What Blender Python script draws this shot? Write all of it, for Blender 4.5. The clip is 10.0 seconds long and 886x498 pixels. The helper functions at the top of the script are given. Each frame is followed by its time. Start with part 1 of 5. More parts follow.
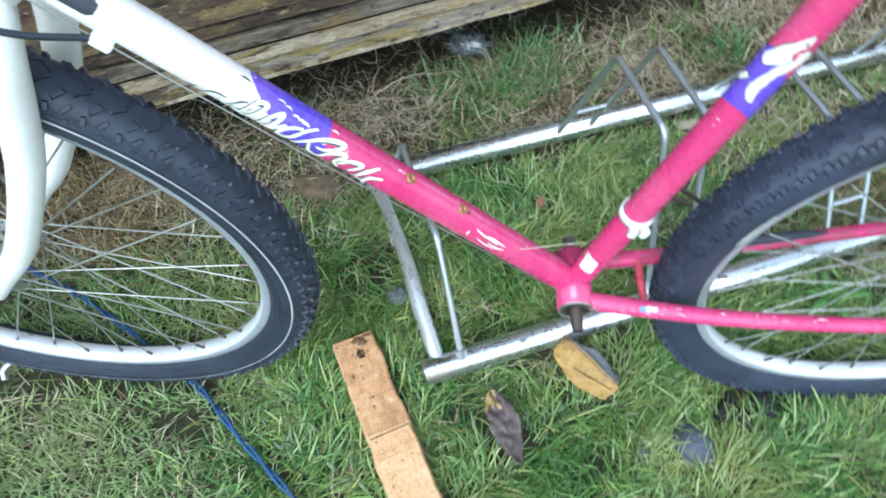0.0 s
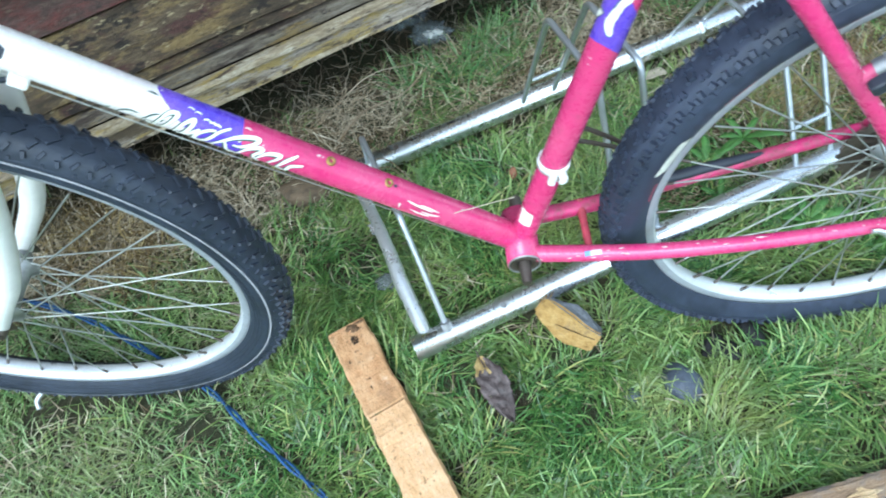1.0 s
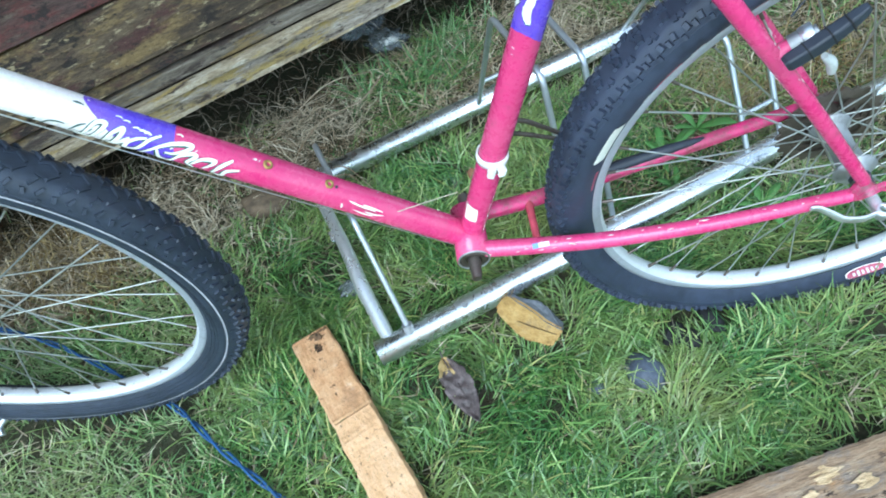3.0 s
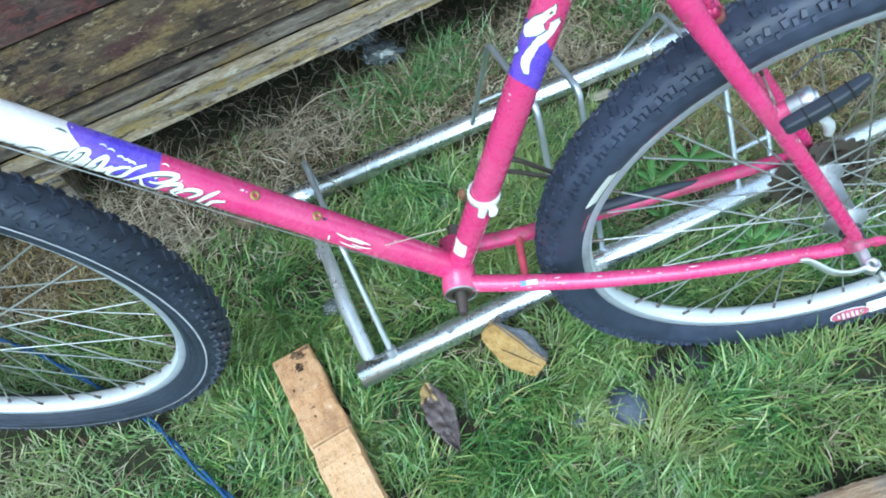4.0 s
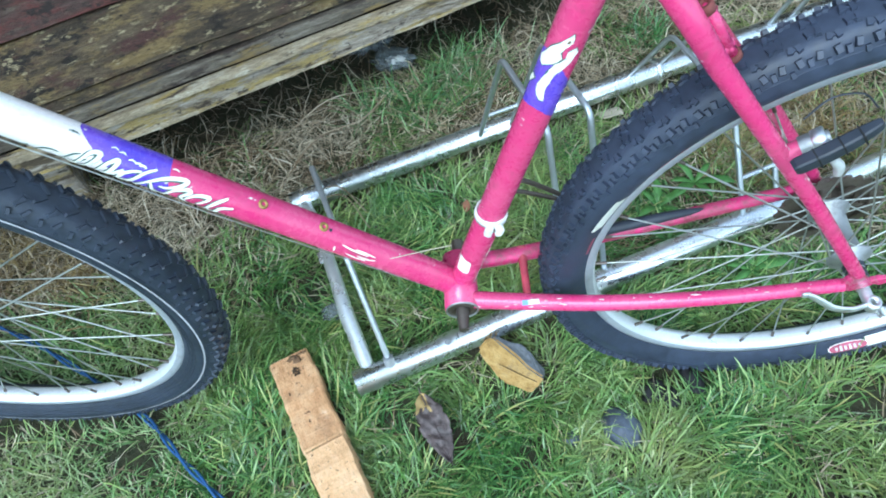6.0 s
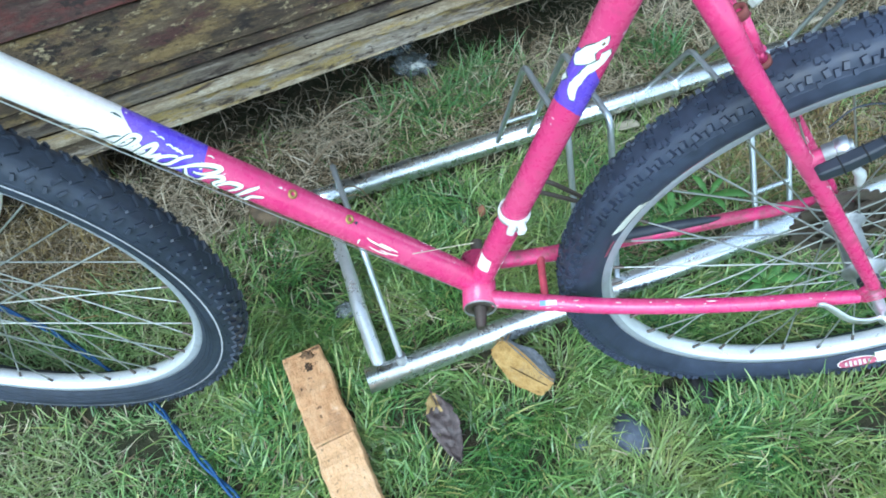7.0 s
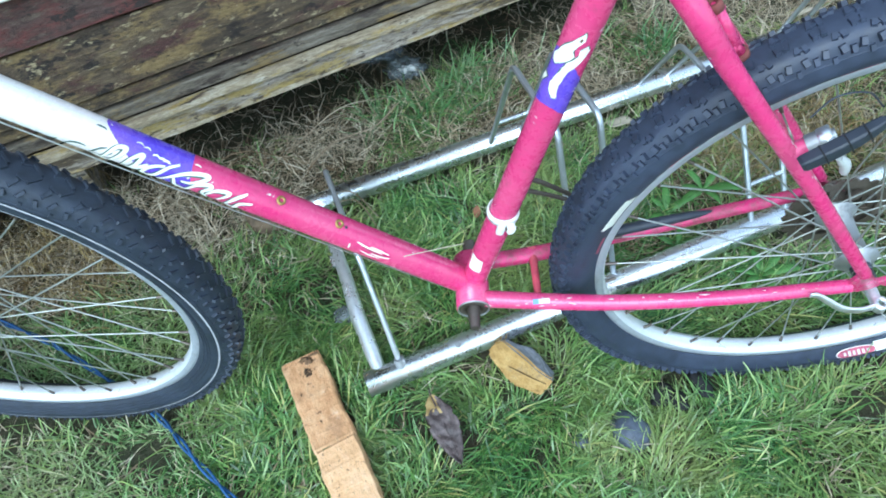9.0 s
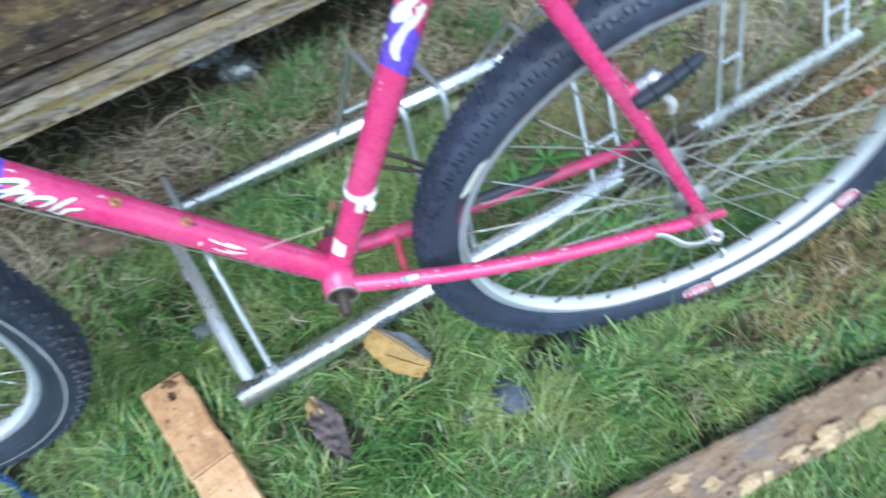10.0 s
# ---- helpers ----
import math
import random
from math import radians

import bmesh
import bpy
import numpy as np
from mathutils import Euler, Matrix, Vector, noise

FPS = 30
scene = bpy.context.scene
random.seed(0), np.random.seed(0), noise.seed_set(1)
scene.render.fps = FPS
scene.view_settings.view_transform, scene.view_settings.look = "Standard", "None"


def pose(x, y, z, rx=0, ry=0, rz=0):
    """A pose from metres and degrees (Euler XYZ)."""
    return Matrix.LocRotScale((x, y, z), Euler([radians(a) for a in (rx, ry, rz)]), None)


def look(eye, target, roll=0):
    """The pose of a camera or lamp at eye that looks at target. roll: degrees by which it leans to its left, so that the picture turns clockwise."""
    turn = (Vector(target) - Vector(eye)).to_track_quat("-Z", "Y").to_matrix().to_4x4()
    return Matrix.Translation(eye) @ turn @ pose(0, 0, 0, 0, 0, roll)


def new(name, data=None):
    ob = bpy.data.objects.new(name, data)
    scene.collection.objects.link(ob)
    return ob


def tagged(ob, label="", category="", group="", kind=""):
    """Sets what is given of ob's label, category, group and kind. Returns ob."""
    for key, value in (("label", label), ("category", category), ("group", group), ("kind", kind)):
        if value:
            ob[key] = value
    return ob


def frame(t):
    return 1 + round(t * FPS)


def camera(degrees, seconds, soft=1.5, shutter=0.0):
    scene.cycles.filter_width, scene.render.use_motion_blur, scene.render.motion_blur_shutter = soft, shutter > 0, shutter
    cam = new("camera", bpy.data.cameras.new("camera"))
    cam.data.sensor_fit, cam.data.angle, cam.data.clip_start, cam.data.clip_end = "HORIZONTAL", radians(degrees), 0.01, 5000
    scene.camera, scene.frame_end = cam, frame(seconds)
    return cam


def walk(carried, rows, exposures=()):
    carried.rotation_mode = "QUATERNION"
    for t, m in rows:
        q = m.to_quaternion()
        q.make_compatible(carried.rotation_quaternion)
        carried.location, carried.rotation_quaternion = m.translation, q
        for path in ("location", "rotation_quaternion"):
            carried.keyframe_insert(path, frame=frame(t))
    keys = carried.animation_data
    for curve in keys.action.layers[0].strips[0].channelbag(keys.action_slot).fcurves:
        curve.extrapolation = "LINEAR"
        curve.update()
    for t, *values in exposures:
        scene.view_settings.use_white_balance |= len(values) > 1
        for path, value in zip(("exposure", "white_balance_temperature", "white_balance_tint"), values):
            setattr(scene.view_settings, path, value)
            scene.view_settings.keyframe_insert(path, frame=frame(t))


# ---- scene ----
cam = camera(65.69, 10.0, 1.8, 0.5)
PATH = [
    (0, (0.0853, 0.0627, 0.9332), (0.0501, 0.9986, -0.5510), -2.64),
    (0.5, (0.1395, 0.0191, 0.9392), (0.0366, 0.9472, -0.5468), -13.00),
    (1, (0.1949, 0.0111, 0.9428), (0.0309, 0.9491, -0.5314), -17.71),
    (1.5, (0.2229, -0.0011, 0.9393), (0.0943, 0.8977, -0.5627), -21.43),
    (2, (0.2285, -0.0020, 0.9331), (0.0623, 0.8988, -0.5638), -21.38),
    (2.5, (0.2347, 0.0050, 0.9329), (0.0436, 0.9245, -0.5497), -21.82),
    (2.7, (0.2326, -0.0098, 0.9279), (0.0747, 0.9547, -0.5298), -20.46),
    (3.8, (0.2449, 0.0232, 0.9370), (0.1411, 0.9689, -0.5377), -15.91),
    (4, (0.2407, 0.0315, 0.9409), (0.1436, 0.9818, -0.5314), -14.77),
    (4.5, (0.2405, 0.0415, 0.9423), (0.1540, 0.9832, -0.5361), -13.22),
    (5, (0.2434, 0.0495, 0.9444), (0.1801, 0.9934, -0.5338), -11.95),
    (5.5, (0.2411, 0.0467, 0.9479), (0.1858, 0.9973, -0.5264), -11.26),
    (5.7, (0.2424, 0.0468, 0.9491), (0.1537, 0.9951, -0.5250), -12.60),
    (6.8, (0.2138, 0.0269, 0.9554), (0.1261, 1.0029, -0.5005), -9.22),
    (7, (0.2159, 0.0254, 0.9541), (0.1207, 1.0046, -0.4992), -9.50),
    (7.5, (0.2206, 0.0232, 0.9597), (0.1131, 1.0136, -0.4852), -11.25),
    (8, (0.2307, 0.0192, 0.9581), (0.1358, 1.0192, -0.4811), -11.57),
    (8.5, (0.2336, 0.0191, 0.9571), (0.1255, 1.0222, -0.4789), -11.81),
    (9, (0.2304, 0.0224, 0.9539), (0.1231, 1.0077, -0.4945), -11.75),
    (9.5, (0.2226, 0.0190, 0.9529), (0.2044, 1.0135, -0.4930), -8.71),
    (10, (0.2205, 0.0063, 0.9250), (0.4704, 0.9481, -0.5347), -1.74),
]
walk(cam, [(t, look(eye, target, roll)) for t, eye, target, roll in PATH], [(0.0, 1.33, 5650, 0), (1.0, 1.35, 5530, -4), (2.5, 1.32, 5400, -5), (4.0, 1.29, 5290, -5), (9.0, 1.31, 5300, -4), (10.0, 1.30, 5400, 2)])

# ---- light ----
world = bpy.data.worlds.new("overcast_sky")
scene.world = world
world.use_nodes = True
wn, wl = world.node_tree.nodes, world.node_tree.links
sky = wn.new("ShaderNodeTexSky")
sky.sky_type = 'NISHITA'
sky.sun_disc = False
sky.sun_elevation = radians(52)
sky.sun_rotation = radians(200)
sky.air_density, sky.dust_density = 1.0, 1.0
hsv = wn.new("ShaderNodeHueSaturation")
hsv.inputs["Saturation"].default_value = 0.40
wl.new(sky.outputs[0], hsv.inputs["Color"])
wl.new(hsv.outputs[0], wn["Background"].inputs[0])
wn["Background"].inputs[1].default_value = 0.15

sun_data = bpy.data.lights.new("sun", 'SUN')
sun_data.energy, sun_data.angle, sun_data.color = 0.9, radians(35), (1.0, 0.98, 0.95)
sun = new("sun", sun_data)
sun.matrix_world = look((-0.8, -2.2, 4.0), (0.2, 0.6, 0.0))


# ---- materials ----
def mat(name, rough=0.6, metal=0.0):
    m = bpy.data.materials.new(name)
    m.use_nodes = True
    n, l = m.node_tree.nodes, m.node_tree.links
    b = n["Principled BSDF"]
    b.inputs["Roughness"].default_value = rough
    b.inputs["Metallic"].default_value = metal
    return m, n, l, b


def coords(n, l, scale=(1, 1, 1), kind="Object"):
    tc, mp = n.new("ShaderNodeTexCoord"), n.new("ShaderNodeMapping")
    mp.inputs["Scale"].default_value = scale
    l.new(tc.outputs[kind], mp.inputs[0])
    return mp.outputs[0]


def noise_tex(n, l, vec, scale, detail=5.0, rough=0.6):
    t = n.new("ShaderNodeTexNoise")
    t.inputs["Scale"].default_value, t.inputs["Detail"].default_value, t.inputs["Roughness"].default_value = scale, detail, rough
    l.new(vec, t.inputs["Vector"])
    return t.outputs["Fac"]


def ramp(n, l, fac, stops, constant=False):
    r = n.new("ShaderNodeValToRGB")
    if constant:
        r.color_ramp.interpolation = 'CONSTANT'
    e = r.color_ramp.elements
    while len(e) < len(stops):
        e.new(0.5)
    for k, (p, c) in enumerate(stops):
        e[k].position, e[k].color = p, (*c, 1)
    l.new(fac, r.inputs[0])
    return r.outputs[0]


def mix(n, l, fac, a, b, kind='MIX'):
    m = n.new("ShaderNodeMix")
    m.data_type, m.blend_type = 'RGBA', kind
    if isinstance(fac, float):
        m.inputs[0].default_value = fac
    else:
        l.new(fac, m.inputs[0])
    for v, i in ((a, 6), (b, 7)):
        if isinstance(v, tuple):
            m.inputs[i].default_value = (*v, 1)
        else:
            l.new(v, m.inputs[i])
    return m.outputs[2]


def calc(n, l, op, a, b=0.0):
    m = n.new("ShaderNodeMath")
    m.operation = op
    for v, i in ((a, 0), (b, 1)):
        if isinstance(v, (int, float)):
            m.inputs[i].default_value = v
        else:
            l.new(v, m.inputs[i])
    return m.outputs[0]


def bump(n, l, b, height, strength=0.3, dist=0.002):
    k = n.new("ShaderNodeBump")
    k.inputs["Strength"].default_value, k.inputs["Distance"].default_value = strength, dist
    l.new(height, k.inputs["Height"])
    l.new(k.outputs[0], b.inputs["Normal"])


def plain(name, col, rough=0.5, metal=0.0, var=0.25, scale=60.0, bumpy=0.15):
    """One colour with mottling and grain at two scales."""
    m, n, l, b = mat(name, rough, metal)
    v = coords(n, l)
    fine, broad = noise_tex(n, l, v, scale), noise_tex(n, l, v, scale / 7)
    both = calc(n, l, 'MULTIPLY', calc(n, l, 'ADD', fine, broad), 0.5)
    dark, lite = tuple(c * (1 - var) for c in col), tuple(min(1.0, c * (1 + var)) for c in col)
    l.new(ramp(n, l, both, [(0.3, dark), (0.7, lite)]), b.inputs["Base Color"])
    l.new(ramp(n, l, fine, [(0.3, (rough * 0.85,) * 3), (0.7, (min(1, rough * 1.2),) * 3)]), b.inputs["Roughness"])
    bump(n, l, b, fine, bumpy, 0.001)
    return m


PINK, PURPLE, WHITE = (0.60, 0.022, 0.165), (0.085, 0.050, 0.62), (0.86, 0.86, 0.84)


def paint(name, bands=None, chips=0.74, grimy=0.56):
    """Glossy frame enamel with grime and small chips; bands: (direction, start, colour), each painted from its start onwards."""
    m, n, l, b = mat(name, 0.32)
    v = coords(n, l)
    rgb = n.new("ShaderNodeRGB")
    rgb.outputs[0].default_value = (*PINK, 1)
    col = rgb.outputs[0]
    for along, start, colour in bands or ():
        dot = n.new("ShaderNodeVectorMath")
        dot.operation = 'DOT_PRODUCT'
        l.new(v, dot.inputs[0])
        dot.inputs[1].default_value = along
        wob = calc(n, l, 'MULTIPLY', calc(n, l, 'SUBTRACT', noise_tex(n, l, v, 220), 0.5), 0.003)
        col = mix(n, l, calc(n, l, 'GREATER_THAN', calc(n, l, 'ADD', dot.outputs["Value"], wob), start), col, colour)
    fade = noise_tex(n, l, v, 14)
    col = mix(n, l, ramp(n, l, fade, [(0.35, (0, 0, 0)), (0.75, (0.22,) * 3)]), col, (0.75, 0.35, 0.45))
    grime = noise_tex(n, l, v, 70, 8, 0.7)
    col = mix(n, l, ramp(n, l, grime, [(grimy, (0, 0, 0)), (grimy + 0.24, (0.45 if grimy > 0.5 else 0.8,) * 3)]), col, (0.12, 0.05, 0.04))
    spot = noise_tex(n, l, coords(n, l, (0.3, 1, 1)), 150, 2, 0.4)
    chip = ramp(n, l, calc(n, l, 'MULTIPLY', spot, calc(n, l, 'ADD', noise_tex(n, l, v, 18), 0.5)), [(chips, (0, 0, 0)), (chips + 0.015, (1, 1, 1))])
    col = mix(n, l, chip, col, (0.72, 0.66, 0.64))
    l.new(col, b.inputs["Base Color"])
    l.new(ramp(n, l, grime, [(0.4, (0.20,) * 3), (0.8, (0.55,) * 3)]), b.inputs["Roughness"])
    b.inputs["Coat Weight"].default_value = 0.5
    b.inputs["Coat Roughness"].default_value = 0.12
    bump(n, l, b, grime, 0.025, 0.001)
    return m


def bark_wood(name, tones, grain=(4, 60, 60), rough=0.8, bumpy=0.5, patches=None, fibrous=0.85):
    """Weathered timber: grain stretched along x, broad stains, optional patches of another colour."""
    m, n, l, b = mat(name, rough)
    v = coords(n, l, grain)
    w = coords(n, l)
    info = n.new("ShaderNodeObjectInfo")
    g = noise_tex(n, l, v, 2.2, 9, 0.7)
    s = noise_tex(n, l, coords(n, l, (5, 14, 14)), 1.6, 6, 0.65)
    col = ramp(n, l, calc(n, l, 'ADD', calc(n, l, 'MULTIPLY', g, 0.6), calc(n, l, 'MULTIPLY', s, 0.4)), tones)
    if patches:
        for scale, lo, hi, c in patches:
            k = noise_tex(n, l, coords(n, l, scale), 1.0, 7, 0.72)
            col = mix(n, l, ramp(n, l, k, [(lo, (0, 0, 0)), (hi, (1, 1, 1))]), col, c)
    fibre = noise_tex(n, l, coords(n, l, (grain[0] * 5, grain[1] * 5, grain[2] * 5)), 2.0, 6, 0.75)
    col = mix(n, l, ramp(n, l, fibre, [(0.40, (fibrous,) * 3), (0.56, (0, 0, 0))]), col, (0.35, 0.32, 0.30), 'MULTIPLY')
    l.new(col, b.inputs["Base Color"])
    fine = noise_tex(n, l, w, 300, 3)
    bump(n, l, b, calc(n, l, 'ADD', g, calc(n, l, 'MULTIPLY', fine, 0.2)), bumpy, 0.004)
    return m


def metal_mat(name, col, rough, spangle=90.0, dirt=0.35, metal=1.0):
    m, n, l, b = mat(name, rough, metal)
    v = coords(n, l)
    vor = n.new("ShaderNodeTexVoronoi")
    vor.inputs["Scale"].default_value = spangle
    l.new(v, vor.inputs["Vector"])
    g = noise_tex(n, l, v, 45, 7, 0.7)
    base = mix(n, l, calc(n, l, 'MULTIPLY', vor.outputs["Distance"], 0.5), col, tuple(c * 0.82 for c in col))
    col2 = mix(n, l, ramp(n, l, g, [(0.55, (0, 0, 0)), (0.8, (dirt,) * 3)]), base, (0.16, 0.14, 0.11))
    l.new(col2, b.inputs["Base Color"])
    l.new(ramp(n, l, g, [(0.3, (rough * 0.8,) * 3), (0.75, (min(1, rough * 1.7),) * 3)]), b.inputs["Roughness"])
    bump(n, l, b, g, 0.015, 0.001)
    return m


def blade_mat(name, stops, rough=0.36, shine=0.65):
    m, n, l, b = mat(name, rough)
    geo = n.new("ShaderNodeNewGeometry")
    v = coords(n, l)
    col = ramp(n, l, geo.outputs["Random Per Island"], stops)
    patch = noise_tex(n, l, v, 5.0, 4)
    col = mix(n, l, ramp(n, l, patch, [(0.42, (0, 0, 0)), (0.72, (0.55,) * 3)]), col, stops[-1][1])
    l.new(col, b.inputs["Base Color"])
    b.inputs["Specular IOR Level"].default_value = shine
    b.inputs["Subsurface Weight"].default_value = 0.0
    tr = n.new("ShaderNodeBsdfTranslucent")
    l.new(col, tr.inputs[0])
    ms = n.new("ShaderNodeMixShader")
    ms.inputs[0].default_value = 0.22
    l.new(b.outputs[0], ms.inputs[1])
    l.new(tr.outputs[0], ms.inputs[2])
    l.new(ms.outputs[0], n["Material Output"].inputs[0])
    return m


DTA, STA = radians(44.73), radians(72.8)
DT = Vector((-math.cos(DTA), 0, math.sin(DTA)))
ST = Vector((math.cos(STA), 0, math.sin(STA)))
M_PINK = paint("pink_enamel", None, 0.80)
M_GRIMY = paint("grimy_pink_enamel", None, 0.86, 0.40)


def slanted(axis, k, y=0.0):
    """Direction along a tube, slanted by k across it."""
    return (axis.x - k * abs(axis.z), y, axis.z - k * abs(axis.x))


M_DOWN = paint("down_tube_enamel", [(slanted(DT, 0.30), 0.3520, PURPLE), (slanted(DT, 1.30, -0.6), 0.4120, WHITE)], 0.755)
M_SEAT = paint("seat_tube_enamel", [((ST.x + 0.45 * ST.z, 0.5, ST.z - 0.45 * ST.x), 0.2996, PURPLE), ((ST.x + 1.05 * ST.z, 0.5, ST.z - 1.05 * ST.x), 0.3475, PINK)], 0.78)
M_WHITEPAINT = plain("white_enamel", WHITE, 0.35, var=0.1, bumpy=0.05)
M_DECAL = plain("cream_decal", (0.84, 0.85, 0.78), 0.4, var=0.12, scale=120, bumpy=0.05)
M_OUTLINE = plain("dark_green_print", (0.05, 0.10, 0.08), 0.5)
M_RED = plain("red_print", (0.42, 0.09, 0.15), 0.55, var=0.7, scale=200)
M_BLUEPRINT = plain("faded_blue_print", (0.16, 0.28, 0.62), 0.45)
M_SILVERPRINT = plain("silver_print", (0.6, 0.6, 0.62), 0.45)
M_RUBBER = plain("worn_tyre_rubber", (0.034, 0.043, 0.072), 0.50, var=0.5, scale=90, bumpy=0.5)
M_RUBBER_DARK = plain("dark_tyre_rubber", (0.028, 0.036, 0.056), 0.46, var=0.5, scale=90, bumpy=0.5)
M_GREYLINE = plain("grey_sidewall_line", (0.42, 0.42, 0.46), 0.6)
M_BLACK = plain("black_plastic", (0.030, 0.036, 0.052), 0.40)
M_ALLOY = metal_mat("brushed_alloy", (0.86, 0.88, 0.92), 0.40, 260, 0.25)
M_RIM = metal_mat("pale_alloy_rim", (0.88, 0.91, 0.97), 0.30, 260, 0.2, 0.45)
# machined track, coloured darker than the rim for the dim side it reflects
M_TRACK = metal_mat("dim_reflection_brake_track", (0.56, 0.59, 0.67), 0.40, 260, 0.4, 0.6)
M_HUB = metal_mat("dull_alloy_hub", (0.50, 0.51, 0.53), 0.5, 200, 0.6)
M_SPOKE = metal_mat("dull_steel_spoke", (0.54, 0.56, 0.54), 0.40, 300, 0.5)
M_GALV = metal_mat("galvanised_steel", (0.88, 0.91, 0.95), 0.235, 70, 0.25, 0.98)
M_ENDBAR = metal_mat("brushed_galvanised_bar", (0.92, 0.94, 0.97), 0.26, 110, 0.20, 0.80)
M_GALVDULL = metal_mat("dull_galvanised_rod", (0.64, 0.68, 0.74), 0.34, 110, 0.3, 0.92)
M_DARKSTEEL = metal_mat("rusty_dark_steel", (0.20, 0.17, 0.15), 0.5, 200, 0.6)
M_CASSETTE = metal_mat("rusty_sprockets", (0.24, 0.205, 0.175), 0.5, 200, 0.7)
M_BRASS = metal_mat("rusty_brass", (0.5, 0.36, 0.14), 0.5, 200, 0.6)
M_CLAMP = plain("worn_pale_alloy", (0.74, 0.72, 0.71), 0.45, var=0.45, scale=120, bumpy=0.4)
M_STAIN = plain("dark_wood_stain", (0.20, 0.115, 0.06), 0.9, var=0.4)
M_BOOT = plain("grey_rubber_boot", (0.50, 0.52, 0.52), 0.4, var=0.3)
M_RUSTPINK = plain("rust_stained_pink", (0.40, 0.055, 0.085), 0.6, var=0.6, scale=160, bumpy=0.4)
M_RUST = plain("flaking_rust", (0.17, 0.050, 0.045), 0.85, var=0.5, scale=200, bumpy=0.8)


def soil_mat():
    m, n, l, b = mat("damp_soil", 0.95)
    v = coords(n, l)
    a, c = noise_tex(n, l, v, 9, 8, 0.7), noise_tex(n, l, v, 130, 6, 0.7)
    col = ramp(n, l, a, [(0.3, (0.022, 0.034, 0.010)), (0.5, (0.036, 0.040, 0.016)), (0.7, (0.060, 0.043, 0.027))])
    col = mix(n, l, ramp(n, l, c, [(0.45, (0, 0, 0)), (0.75, (0.6,) * 3)]), col, (0.12, 0.09, 0.055))
    l.new(col, b.inputs["Base Color"])
    bump(n, l, b, c, 0.9, 0.01)
    return m


M_SOIL = soil_mat()
M_GRASS = blade_mat("green_grass", [(0.0, (0.031, 0.090, 0.022)), (0.35, (0.080, 0.202, 0.044)), (0.7, (0.174, 0.350, 0.090)), (0.92, (0.355, 0.50, 0.153)), (1.0, (0.475, 0.46, 0.16))], 0.33, 0.7)
M_OLIVE = blade_mat("olive_grass", [(0.0, (0.065, 0.155, 0.040)), (0.4, (0.165, 0.315, 0.085)), (0.75, (0.31, 0.455, 0.170)), (1.0, (0.47, 0.46, 0.25))])
M_STRAW = blade_mat("dry_straw", [(0.0, (0.060, 0.040, 0.021)), (0.36, (0.23, 0.160, 0.092)), (0.70, (0.50, 0.405, 0.265)), (1.0, (0.80, 0.73, 0.57))], 0.6, 0.3)
M_TUFT = blade_mat("fresh_grass_tuft", [(0.0, (0.045, 0.125, 0.035)), (0.5, (0.105, 0.235, 0.070)), (1.0, (0.24, 0.38, 0.15))])
M_WEED = plain("weed_leaf_green", (0.105, 0.245, 0.055), 0.5, var=0.3, scale=80)
M_SHED = [
    bark_wood("weathered_brown_board", [(0.36, (0.030, 0.022, 0.016)), (0.5, (0.088, 0.062, 0.040)), (0.64, (0.20, 0.150, 0.090))], (9, 50, 50), 0.7, 0.9,
              [((11, 26, 26), 0.50, 0.60, (0.235, 0.165, 0.072)), ((12, 24, 24), 0.53, 0.62, (0.082, 0.036, 0.031)), ((16, 30, 30), 0.55, 0.61, (0.020, 0.014, 0.012)), ((34, 90, 90), 0.58, 0.62, (0.40, 0.33, 0.20)), ((60, 70, 70), 0.60, 0.66, (0.030, 0.020, 0.016))], 0.55),
    bark_wood("red_brown_board", [(0.36, (0.032, 0.020, 0.018)), (0.5, (0.085, 0.050, 0.044)), (0.64, (0.15, 0.10, 0.085))], (9, 45, 45), 0.65, 0.8,
              [((9, 20, 20), 0.47, 0.58, (0.135, 0.040, 0.036)), ((15, 34, 34), 0.56, 0.64, (0.16, 0.125, 0.09)), ((18, 30, 30), 0.57, 0.63, (0.030, 0.022, 0.020)), ((60, 70, 70), 0.61, 0.66, (0.030, 0.020, 0.016))], 0.5),
    bark_wood("pale_lichen_board", [(0.34, (0.13, 0.10, 0.075)), (0.5, (0.36, 0.31, 0.255)), (0.61, (0.56, 0.51, 0.45))], (8, 60, 60), 0.75, 0.9,
              [((9, 34, 34), 0.49, 0.58, (0.36, 0.27, 0.10)), ((5, 22, 22), 0.50, 0.57, (0.105, 0.078, 0.050)), ((12, 40, 40), 0.56, 0.62, (0.055, 0.038, 0.026)), ((45, 70, 70), 0.61, 0.65, (0.04, 0.03, 0.022))], 0.5),
    bark_wood("grey_drip_strip", [(0.36, (0.055, 0.045, 0.035)), (0.5, (0.15, 0.125, 0.095)), (0.64, (0.27, 0.24, 0.20))], (7, 60, 60), 0.7, 0.9,
              [((9, 40, 40), 0.52, 0.60, (0.22, 0.155, 0.06)), ((10, 36, 36), 0.53, 0.60, (0.05, 0.035, 0.028)), ((50, 80, 80), 0.60, 0.65, (0.03, 0.02, 0.016))], 0.6),
]
